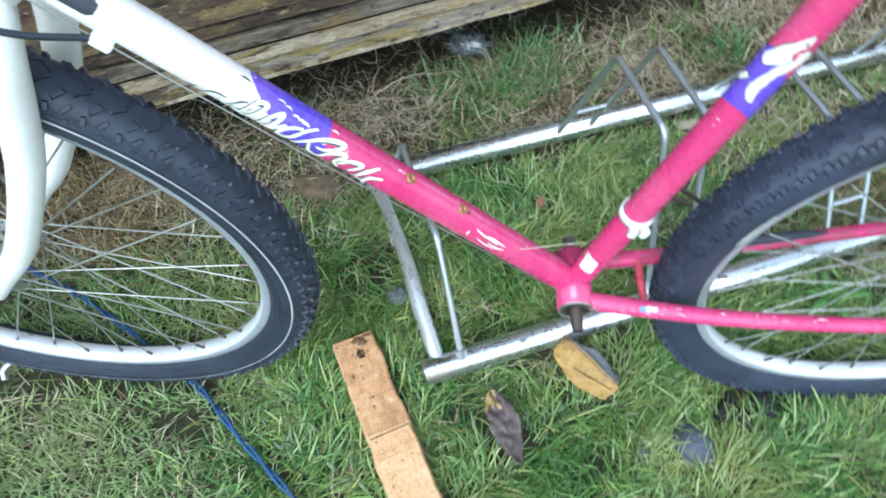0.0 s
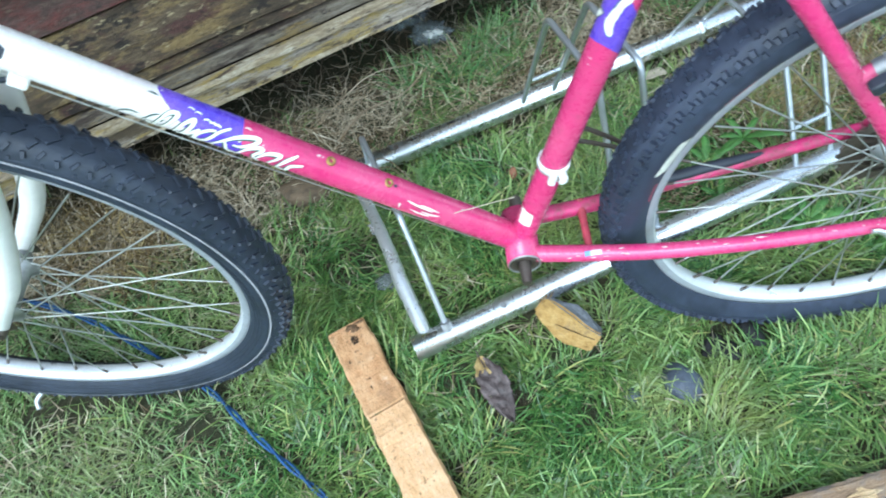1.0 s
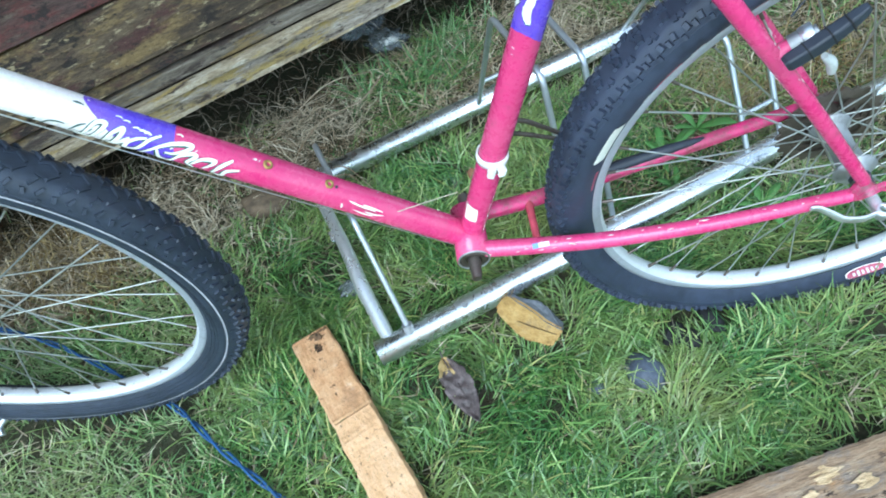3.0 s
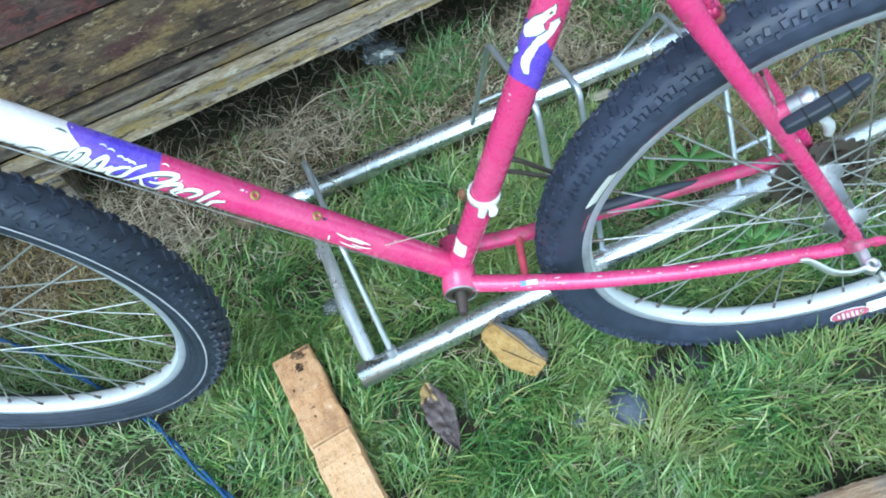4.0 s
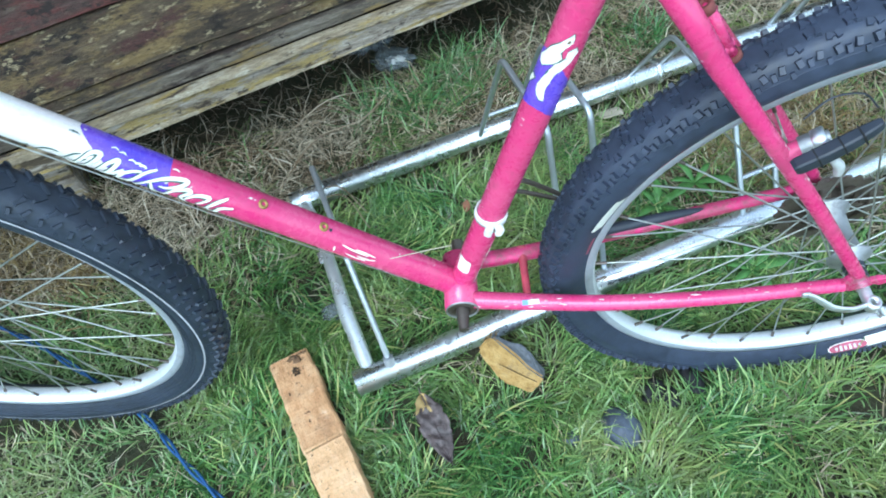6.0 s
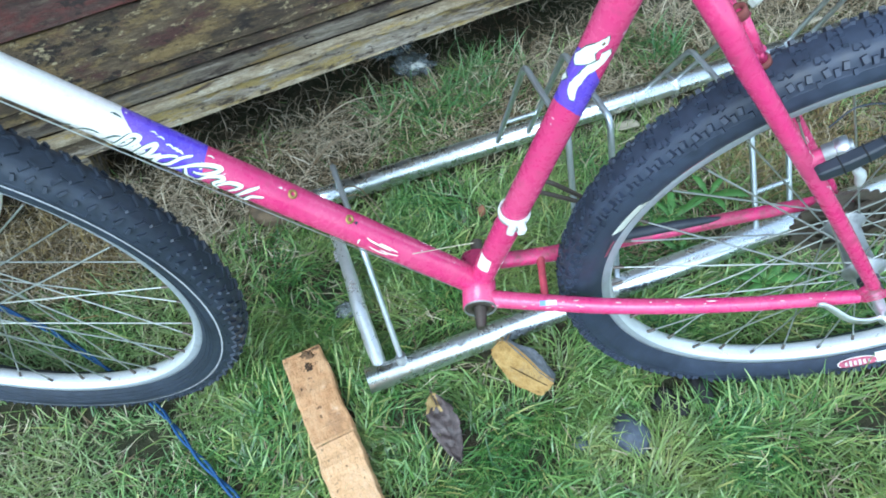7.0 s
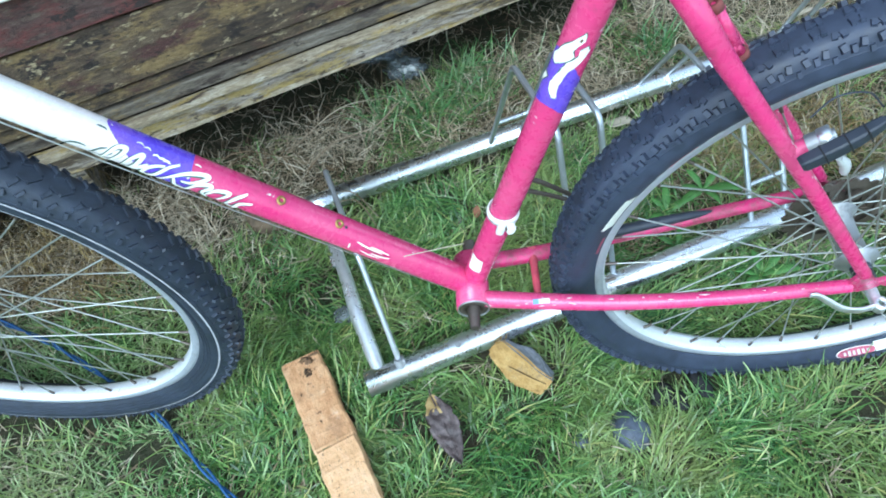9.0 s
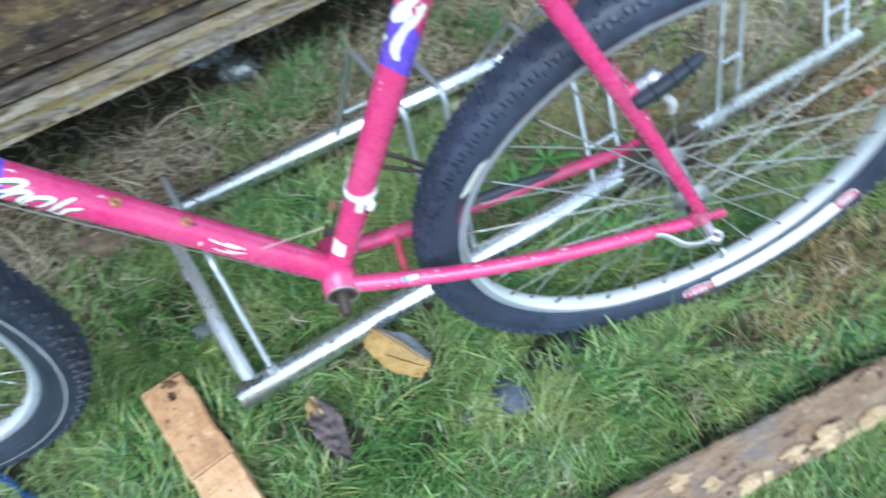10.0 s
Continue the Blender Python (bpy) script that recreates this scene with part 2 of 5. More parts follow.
M_LICHEN = bark_wood("lichened_ledge", [(0.34, (0.15, 0.115, 0.075)), (0.5, (0.33, 0.27, 0.18)), (0.62, (0.54, 0.49, 0.39))], (14, 60, 60), 0.8, 0.9,
                     [((9, 40, 40), 0.52, 0.60, (0.36, 0.265, 0.085)), ((12, 40, 40), 0.54, 0.60, (0.07, 0.05, 0.035))], 0.5)
# near-black that paints the lap shadow seen between the shed's boards
M_GAPSHADE = plain("gap_shade_black", (0.03, 0.024, 0.02), 0.9, var=0.4)
M_TRIMWHITE = plain("flaking_white_trim", (0.72, 0.71, 0.68), 0.6, var=0.2)
M_ORANGE = bark_wood("orange_timber", [(0.36, (0.46, 0.225, 0.095)), (0.5, (0.64, 0.36, 0.175)), (0.64, (0.74, 0.47, 0.27))], (24, 60, 60), 0.8, 0.7,
                     [((120, 130, 130), 0.59, 0.65, (0.20, 0.10, 0.05)), ((14, 22, 22), 0.55, 0.70, (0.40, 0.22, 0.11)), ((30, 40, 40), 0.60, 0.72, (0.78, 0.55, 0.36))], 0.2)
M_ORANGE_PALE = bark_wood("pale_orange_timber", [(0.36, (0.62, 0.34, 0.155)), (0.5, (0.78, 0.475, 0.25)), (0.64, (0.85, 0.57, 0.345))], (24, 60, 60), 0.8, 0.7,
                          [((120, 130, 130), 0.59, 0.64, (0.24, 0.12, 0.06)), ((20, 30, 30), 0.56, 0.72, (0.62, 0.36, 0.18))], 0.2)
M_KNOT = plain("dark_knot", (0.07, 0.04, 0.02), 0.9, var=0.5)
M_GREYTOP = plain("grey_weathered_face", (0.23, 0.24, 0.265), 0.85, var=0.75, scale=120, bumpy=1.0)
M_OCHRE = bark_wood("ochre_block", [(0.36, (0.24, 0.140, 0.040)), (0.5, (0.43, 0.265, 0.085)), (0.64, (0.55, 0.38, 0.15))], (34, 45, 45), 0.9, 0.8,
                    [((60, 60, 60), 0.60, 0.68, (0.13, 0.07, 0.025)), ((22, 22, 22), 0.56, 0.68, (0.24, 0.16, 0.085))], 0.3)
M_PLANK = bark_wood("old_grey_brown_plank", [(0.34, (0.13, 0.080, 0.050)), (0.5, (0.33, 0.22, 0.135)), (0.66, (0.50, 0.38, 0.26))], (8, 55, 55), 0.8, 1.0,
                    [((8, 18, 18), 0.52, 0.62, (0.25, 0.205, 0.175)), ((7, 24, 24), 0.56, 0.68, (0.44, 0.24, 0.095)), ((14, 40, 40), 0.57, 0.62, (0.085, 0.050, 0.034)), ((40, 70, 70), 0.60, 0.65, (0.55, 0.44, 0.31)), ((30, 60, 60), 0.62, 0.66, (0.05, 0.03, 0.02))], 0.5)
M_SPLINTER = bark_wood("fresh_splintered_wood", [(0.36, (0.42, 0.27, 0.13)), (0.5, (0.68, 0.49, 0.28)), (0.64, (0.84, 0.68, 0.46))], (20, 70, 70), 0.85, 1.0, [((60, 90, 90), 0.58, 0.66, (0.34, 0.21, 0.11))], 0.4)
M_DEADLEAF = plain("dead_brown_leaf", (0.105, 0.080, 0.078), 0.5, var=0.75, scale=170, bumpy=1.6)
M_TANLEAF = plain("tan_leaf", (0.42, 0.30, 0.12), 0.7, var=0.4, scale=150, bumpy=0.5)
M_PALELEAF = plain("pale_dead_leaf", (0.50, 0.44, 0.34), 0.7, var=0.3, scale=150, bumpy=0.4)
M_REDLEAF = plain("red_brown_leaf", (0.26, 0.11, 0.06), 0.65, var=0.4, scale=150, bumpy=0.4)
M_STONE = plain("dark_grey_stone", (0.080, 0.094, 0.128), 0.5, var=0.6, scale=110, bumpy=0.8)
# near-black for the painted shade of hollows by the tyre, and for pad grooves
M_SHADEBLACK = plain("shade_black", (0.014, 0.014, 0.015), 0.8, var=0.4)
M_BROWNSTONE = plain("ochre_brown_stone", (0.17, 0.122, 0.078), 0.85, var=0.6, scale=70, bumpy=0.8)
M_ROPE = plain("blue_rope", (0.023, 0.080, 0.225), 0.6, var=0.4, scale=160, bumpy=0.5)
M_WHITEPLASTIC = plain("milky_plastic", (0.62, 0.63, 0.60), 0.4, var=0.15)
m_, n_, l_, b_ = mat("crumpled_clear_plastic", 0.18)
b_.inputs["Base Color"].default_value = (0.55, 0.60, 0.62, 1)
b_.inputs["Transmission Weight"].default_value = 0.75
b_.inputs["IOR"].default_value = 1.35
bump(n_, l_, b_, noise_tex(n_, l_, coords(n_, l_), 60), 0.4, 0.004)
M_CLEAR = m_


# ---- builders ----
def link_mesh(name, bm, material, parent=None, label=""):
    me = bpy.data.meshes.new(name)
    bm.to_mesh(me)
    bm.free()
    for k in (material if isinstance(material, list) else [material]):
        me.materials.append(k)
    ob = new(name, me)
    ob.parent = parent
    if label:
        tagged(ob, label)
    return ob


def part(name, bm, material, parent, label=""):
    return link_mesh(name, bm, material, parent, label)


def root(name, m, label, category, group="", kind=""):
    ob = new(name)
    ob.empty_display_size = 0.05
    ob.matrix_world = m
    return tagged(ob, label, category, group, kind)


def frame_axes(t):
    t = t.normalized()
    ref = Vector((0, 1, 0)) if abs(t.y) < 0.9 else Vector((1, 0, 0))
    u = ref.cross(t).normalized()
    return u, t.cross(u).normalized()


def sweep(points, radii, seg=16, bm=None, caps=True, flat=1.0):
    """A round tube along points, with a radius at each."""
    bm = bm or bmesh.new()
    pts = [Vector(p) for p in points]
    if isinstance(radii, (int, float)):
        radii = [radii] * len(pts)
    rings, u = [], None
    for i, p in enumerate(pts):
        a, b = pts[max(i - 1, 0)], pts[min(i + 1, len(pts) - 1)]
        t = (b - a).normalized()
        if u is None:
            u, v = frame_axes(t)
        else:
            u = (u - t * u.dot(t)).normalized()
            v = t.cross(u).normalized()
        rings.append([bm.verts.new(p + radii[i] * (math.cos(k * math.tau / seg) * u + flat * math.sin(k * math.tau / seg) * v)) for k in range(seg)])
    for r0, r1 in zip(rings, rings[1:]):
        for k in range(seg):
            f = bm.faces.new((r0[k], r0[(k + 1) % seg], r1[(k + 1) % seg], r1[k]))
            f.smooth = True
    if caps:
        for ring in (list(reversed(rings[0])), rings[-1]):
            for e in bm.faces.new(ring).edges:
                e.smooth = False
    return bm


def smooth_path(pts, n=8):
    """Catmull-Rom points through pts."""
    pts = [Vector(p) for p in pts]
    ext = [pts[0] * 2 - pts[1]] + pts + [pts[-1] * 2 - pts[-2]]
    out = []
    for i in range(1, len(ext) - 2):
        for k in range(n):
            t = k / n
            a, b, c, d = ext[i - 1:i + 3]
            out.append(0.5 * ((2 * b) + (c - a) * t + (2 * a - 5 * b + 4 * c - d) * t * t + (3 * b - a - 3 * c + d) * t ** 3))
    out.append(pts[-1])
    return out


def rounded(pts, radius, n=5):
    """A polyline with its inner corners rounded."""
    pts = [Vector(p) for p in pts]
    out = [pts[0]]
    for a, b, c in zip(pts, pts[1:], pts[2:]):
        d0, d1 = (a - b).normalized(), (c - b).normalized()
        p, q = b + d0 * radius, b + d1 * radius
        for k in range(n + 1):
            t = k / n
            out.append((1 - t) ** 2 * p + 2 * t * (1 - t) * b + t * t * q)
    out.append(pts[-1])
    return out


def revolve(profile, seg=96, closed=True, bm=None, centre=(0, 0, 0)):
    """Turns (radius, y) points round the local y axis."""
    bm = bm or bmesh.new()
    c = Vector(centre)
    rings = []
    for i in range(seg):
        a = i * math.tau / seg
        rings.append([bm.verts.new(c + Vector((r * math.cos(a), y, r * math.sin(a)))) for r, y in profile])
    m = len(profile)
    for i in range(seg):
        r0, r1 = rings[i], rings[(i + 1) % seg]
        for k in range(m if closed else m - 1):
            f = bm.faces.new((r0[k], r1[k], r1[(k + 1) % m], r0[(k + 1) % m]))
            f.smooth = True
    return bm


def block(size, bm=None, m=Matrix(), bevel=0.0, jitter=0.0, rnd=None):
    """A box with bevelled, slightly uneven edges, centred on m."""
    own = bm is None
    b2 = bmesh.new()
    bmesh.ops.create_cube(b2, size=1.0)
    for v in b2.verts:
        v.co = Vector((v.co.x * size[0], v.co.y * size[1], v.co.z * size[2]))
        if jitter:
            v.co += Vector([(rnd or random).uniform(-jitter, jitter) for _ in range(3)])
    if bevel:
        bmesh.ops.bevel(b2, geom=b2.edges[:], offset=bevel, segments=2, profile=0.6, affect='EDGES')
    b2.transform(m)
    if own:
        return b2
    tmp = bpy.data.meshes.new("tmp")
    b2.to_mesh(tmp)
    bm.from_mesh(tmp)
    bpy.data.meshes.remove(tmp)
    b2.free()
    return bm


def lump(radius, squash, seed, amount=0.25, sub=3, freq=2.2):
    bm = bmesh.new()
    bmesh.ops.create_icosphere(bm, subdivisions=sub, radius=1.0)
    for v in bm.verts:
        k = 1 + amount * noise.fractal(v.co * freq + Vector((seed * 3.1, seed, 0)), 1.0, 2.0, 4)
        v.co = Vector((v.co.x * squash[0], v.co.y * squash[1], v.co.z * squash[2])) * radius * k
    for f in bm.faces:
        f.smooth = True
    return bm


# ---- ground ----
REAR, FRONT = Vector((0.623, 0.430)), Vector((-0.389, 0.453))


def soil(x, y):
    """Height of the bare ground: a nearly level lawn, with hollows pressed by the two wheels."""
    h = -0.010 + 0.007 * noise.noise(Vector((x * 5, y * 5, 0.3))) + 0.004 * noise.noise(Vector((x * 17, y * 17, 2.3)))
    for c, deep, lx, ly in ((REAR, 0.020, 0.16, 0.07), (FRONT, 0.004, 0.13, 0.07)):
        h -= deep * math.exp(-((x - c.x) / lx) ** 2 - ((y - c.y) / ly) ** 2)
    return h


def axis_steps(lo, hi, step, far):
    inner = list(np.arange(lo, hi + step / 2, step))
    out, d = [], step
    while d < far:
        d *= 1.7
        out.append(d)
    return [lo - d for d in reversed(out)] + inner + [hi + d for d in out]


gx, gy = axis_steps(-1.1, 1.7, 0.02, 400), axis_steps(-0.3, 1.7, 0.02, 400)
verts = [(x, y, soil(x, y)) for y in gy for x in gx]
nx = len(gx)
faces = [(j * nx + i, j * nx + i + 1, (j + 1) * nx + i + 1, (j + 1) * nx + i) for j in range(len(gy) - 1) for i in range(nx - 1)]
me = bpy.data.meshes.new("ground")
me.from_pydata(verts, [], faces)
me.materials.append(M_SOIL)
me.polygons.foreach_set("use_smooth", [True] * len(me.polygons))
ground = tagged(new("ground", me), "damp dark lawn soil between the grass blades", "ground", kind="structure")

# ---- shed ----
shed = root("shed", pose(-0.154, 0.9235, 0, 0, 0, 20.25), "weathered brown timber shed raised off the grass", "shed")


def board(name, z0, z1, out, material, x0=-2.2, x1=2.6, thick=0.022, label="", lap=0.006, seed=1, wav=0.0015):
    """A long board of the shed's face, with uneven worn edges; out: how far its face stands from the wall's line."""
    bm = bmesh.new()
    rnd = random.Random(seed)
    n = 120
    loops = []
    for i in range(n + 1):
        x = x0 + (x1 - x0) * i / n
        w = [wav * noise.noise(Vector((x * 9, seed * 7.7, k))) for k in range(4)]
        prof = [(-out, z0 + 0.003 + w[0]), (-out + 0.003, z0 + w[0]), (-out + thick, z0 + w[0]), (-out + thick, z1), (-out + lap, z1 + w[1]), (-out + lap * 0.5, z1 - 0.002 + w[1])]
        loops.append([bm.verts.new((x, y + w[2] * 0.6, z)) for y, z in prof])
    m = len(loops[0])
    for a, b in zip(loops, loops[1:]):
        for k in range(m):
            bm.faces.new((a[k], a[(k + 1) % m], b[(k + 1) % m], b[k]))
    bm.faces.new(loops[0])
    bm.faces.new(list(reversed(loops[-1])))
    bmesh.ops.recalc_face_normals(bm, faces=bm.faces)
    return part(name, bm, material, shed, label)


board("skirting_board", 0.160, 0.204, 0.022, M_SHED[2], label="pale splintered skirting board with yellow lichen", seed=3, wav=0.005, lap=0.004)
board("ledge", 0.1985, 0.2085, 0.027, M_LICHEN, label="splintered ledge crusted with yellow lichen", seed=14, wav=0.007, lap=0.005)
board("lower_lip", 0.1585, 0.1665, 0.0245, M_LICHEN, label="pale worn lower edge of the skirting", seed=15, wav=0.004, lap=0.004)
board("weather_strip", 0.213, 0.236, 0.010, M_SHED[3], label="narrow weathered drip strip", seed=4, lap=0.004, wav=0.003)
board("weather_strip", 0.242, 0.263, 0.004, M_SHED[0], label="narrow dark weathered strip", seed=8, lap=0.004, wav=0.003)
board("board", 0.270, 0.376, 0.012, M_SHED[0], seed=5, lap=0.006, wav=0.003)
board("board", 0.382, 0.464, 0.014, M_SHED[1], seed=6, lap=0.006)
# added sheet, not a known part: its colour puts shade into the board gaps
board("gap_shade_sheet", 0.150, 0.60, -0.010, M_GAPSHADE, label="added near-black sheet that gives the board gaps their shade", seed=9, lap=0.002)
board("white_batten", 0.461, 0.512, 0.030, M_TRIMWHITE, label="flaking white painted batten", seed=7)
for k in range(4):
    board("board", 0.507 + 0.14 * k, 0.652 + 0.14 * k, 0.016, M_SHED[k % 2], seed=10 + k, lap=0.008)
for x in (-2.19, 2.55):
    part("side_wall", block((0.03, 1.7, 0.90), None, pose(x, 0.88, 0.605)), M_SHED[0], shed)
part("back_wall", block((4.8, 0.03, 0.90), None, pose(0.2, 1.74, 0.605)), M_SHED[0], shed)
part("floor_deck", block((4.7, 1.66, 0.03), None, pose(0.2, 0.88, 0.175)), M_SHED[0], shed)
part("roof", block((5.1, 2.0, 0.05), None, pose(0.2, 0.87, 1.115, -2), 0.006), M_SHED[1], shed)
for x in (-1.6, -0.36, 0.95, 2.1):
    part("bearer", block((0.09, 1.55, 0.18), None, pose(x, 0.84, 0.07), 0.004), M_SHED[2], shed, "rough timber bearer under the floor")

# ---- bike rack ----
RD = Vector((0.9525, 0.3050, 0)).normalized()
RP = Vector((-RD.y, RD.x, 0))
NEAR0, NEAR1 = Vector((0.037, 0.427, 0.031)), Vector((1.277, 0.826, 0.031))
FAR0, FAR1 = Vector((-0.068, 0.770, 0.032)), Vector((1.157, 1.133, 0.032))
rack = root("bike_rack", pose(*NEAR0), "galvanised steel floor bike rack lying on the grass", "bike rack")


def rel(p, base=NEAR0):
    return Vector(p) - base


def tube_open(a, b, r, wall=0.003, seg=24):
    """A hollow pipe with open ends."""
    bm = bmesh.new()
    t = (Vector(b) - Vector(a))
    prof = [(r, 0), (r, t.length), (r - wall, t.length), (r - wall, 0)]
    revolve(prof, seg, True, bm)
    bm.transform(Matrix.Translation(a) @ t.to_track_quat('Y', 'Z').to_matrix().to_4x4())
    return bm


part("base_tube", tube_open(rel(NEAR0), rel(NEAR1), 0.0189), M_GALV, rack)
part("base_tube", tube_open(rel(FAR0 + 0.05 * RD), rel(FAR1), 0.0192), M_GALV, rack)


def far_point(p):
    """Where the line across the rack from the near tube at p meets the far tube."""
    d = (FAR1 - FAR0).normalized()
    n = Vector((RD.x, RD.y, 0))
    return FAR0 + d * ((Vector(p) - FAR0).dot(n) / d.dot(n))


def near_at(s):
    return NEAR0 + (NEAR1 - NEAR0).normalized() * s


# end bar, a squashed tube from one base tube to the other
e0, e1 = near_at(0.024) + 0.012 * RP + Vector((0, 0, 0.006)), FAR0 + 0.012 * RD + Vector((0, 0, -0.002))
mid = e0.lerp(e1, 0.56) + 0.006 * RD
bm = sweep([rel(e0), rel(e0.lerp(e1, 0.06) + Vector((0, 0, 0.003))), rel(e0.lerp(e1, 0.25) + Vector((0, 0, 0.020))), rel(e0.lerp(e1, 0.40) + 0.004 * RD + Vector((0, 0, 0.029))), rel(mid + Vector((0, 0, 0.024))), rel(e0.lerp(e1, 0.85) + 0.006 * RD + Vector((0, 0, 0.008))), rel(e1)], [0.0100, 0.0115, 0.0120, 0.0108, 0.0100, 0.0102, 0.0110], 18, flat=0.98)
part("end_bar", bm, M_ENDBAR, rack, "flattened galvanised end bar")
part("base_tube", tube_open(rel(FAR0 - 0.006 * RD), rel(FAR0 + 0.052 * RD), 0.0184), M_GALV, rack, "cut open end of the far base tube")
part("weld_tab", block((0.010, 0.022, 0.006), None, Matrix.Translation(rel(mid) + Vector((-0.010, 0.0, 0.026))) @ Matrix.Rotation(0.3, 4, "Z"), 0.001), M_GALV, rack)
def wheel_rod(s, steep_near, high=0.175):
    """One bent rod of a wheel holder, arched between the two base tubes."""
    n = near_at(s)
    q = far_point(n)
    w = n - q
    if steep_near:
        pts = [q + w * 0.025 + Vector((0, 0, 0.008)), q + w * 0.358 + Vector((0, 0, 0.278)), q + w * 0.737 + Vector((0, 0, 0.275)), n - w * 0.025 + Vector((0, 0, 0.008))]
    else:
        pts = [q + Vector((0, 0, 0.010)), q + w * 0.27 + Vector((0, 0, high)), q + w * 0.73 + Vector((0, 0, high)), n + Vector((0, 0, 0.010))]
    part("wheel_rod", sweep(rounded([rel(p) for p in pts], 0.014), 0.0044, 10), M_GALVDULL, rack)
    return pts


for s, t, steep, high in ((0.345, 0.404, True, 0), (0.638, 0.698, False, 0.175), (0.923, 0.970, False, 0.26), (1.212, 1.270, False, 0.175)):
    a, b = wheel_rod(s, steep, high), wheel_rod(t, steep, high)
    if steep:
        p, q = a[0].lerp(a[1], 0.31), b[0].lerp(b[1], 0.31)
    else:
        p, q = a[3].lerp(a[2], 0.36), b[3].lerp(b[2], 0.36)
    part("tie", sweep([rel(p), rel(q)], 0.0042, 8), M_GALV, rack)
wheel_rod(0.056, False)
r0 = near_at(0.056)
part("weld_ring", sweep([rel(r0) + Vector((0, 0, 0.012)), rel(r0) + Vector((-0.002, 0.007, 0.027))], 0.0080, 12), M_HUB, rack)
FD = (FAR1 - FAR0).normalized()
for s, r, w in ((0.604, 0.0210, 0.003), (0.685, 0.0230, 0.010)):
    c = rel(FAR0 + FD * s)
    part("collar", tube_open(c, c + FD * w, r, 0.004), M_GALV, rack)
for s in (0.145,):
    c = rel(near_at(s)) + Vector((0, -0.004, 0.0186))
    part("bolt_hole", sweep([c - Vector((0, 0, 0.002)), c + Vector((0, 0, 0.0012))], 0.0045, 12), M_HUB, rack)
c = rel(FAR0 + FD * 0.105) + Vector((0, 0.0, 0.0186))
part("bolt_hole", sweep([c - Vector((0, 0, 0.002)), c + Vector((0, 0, 0.0014))], 0.005, 12), M_DARKSTEEL, rack)

# ---- bicycle ----
BIKE = Matrix.Translation((0.21069, 0.42890, 0.28129)) @ Matrix(((0.99975, 0.01964, 0.01050), (-0.01968, 0.99980, 0.00424), (-0.01041, -0.00444, 0.99993))).to_4x4()
FRAME_SCALE, WHEEL_SCALE = 0.9315, 0.978
bike = root("bicycle", BIKE @ Matrix.Scale(FRAME_SCALE, 4), "old pink and white mountain bike frame with both wheels, no cranks", "bicycle")
HUB, FHUB = Vector((0.4425, 0.0089, 0.0153)), Vector((-0.6441, 0.0090, 0.0360))

# frame tubes
down = part("down_tube", sweep([DT * s for s in (0.0, 0.2, 0.4, 0.635)], 0.0168, 28), M_DOWN, bike, "down tube fading from pink through violet to white")
seat = part("seat_tube", sweep([ST * s for s in (0.0, 0.2, 0.35, 0.50)], 0.0148, 26), M_SEAT, bike, "pink seat tube with a violet and cream flash")
HEAD = Vector((-0.447, 0, 0.425))
HA = Vector((math.cos(radians(71)), 0, math.sin(radians(71))))
part("head_tube", sweep([HEAD - HA * 0.03, HEAD + HA * 0.10], 0.0185, 26), M_WHITEPAINT, bike)
part("top_tube", sweep([HEAD + HA * 0.075, ST * 0.46], [0.0145, 0.0145], 22), M_WHITEPAINT, bike)
shell = part("bottom_bracket_shell", tube_open((0, -0.036, 0), (0, 0.036, 0), 0.0205, 0.004, 28), M_PINK, bike)
part("cup", tube_open((0, -0.0366, 0), (0, -0.031, 0), 0.0176, 0.0085, 24), M_DARKSTEEL, shell, "dark steel bearing cup")
part("lockring", tube_open((0, -0.0374, 0), (0, -0.0350, 0), 0.0196, 0.0022, 24), M_HUB, shell)
bm = sweep([(0, -0.063, 0), (0, -0.056, 0), (0, -0.040, 0), (0, 0.060, 0)], [0.0056, 0.0064, 0.0078, 0.0078], 8)
part("spindle", bm, M_DARKSTEEL, shell, "bare rusty square taper spindle without crank")


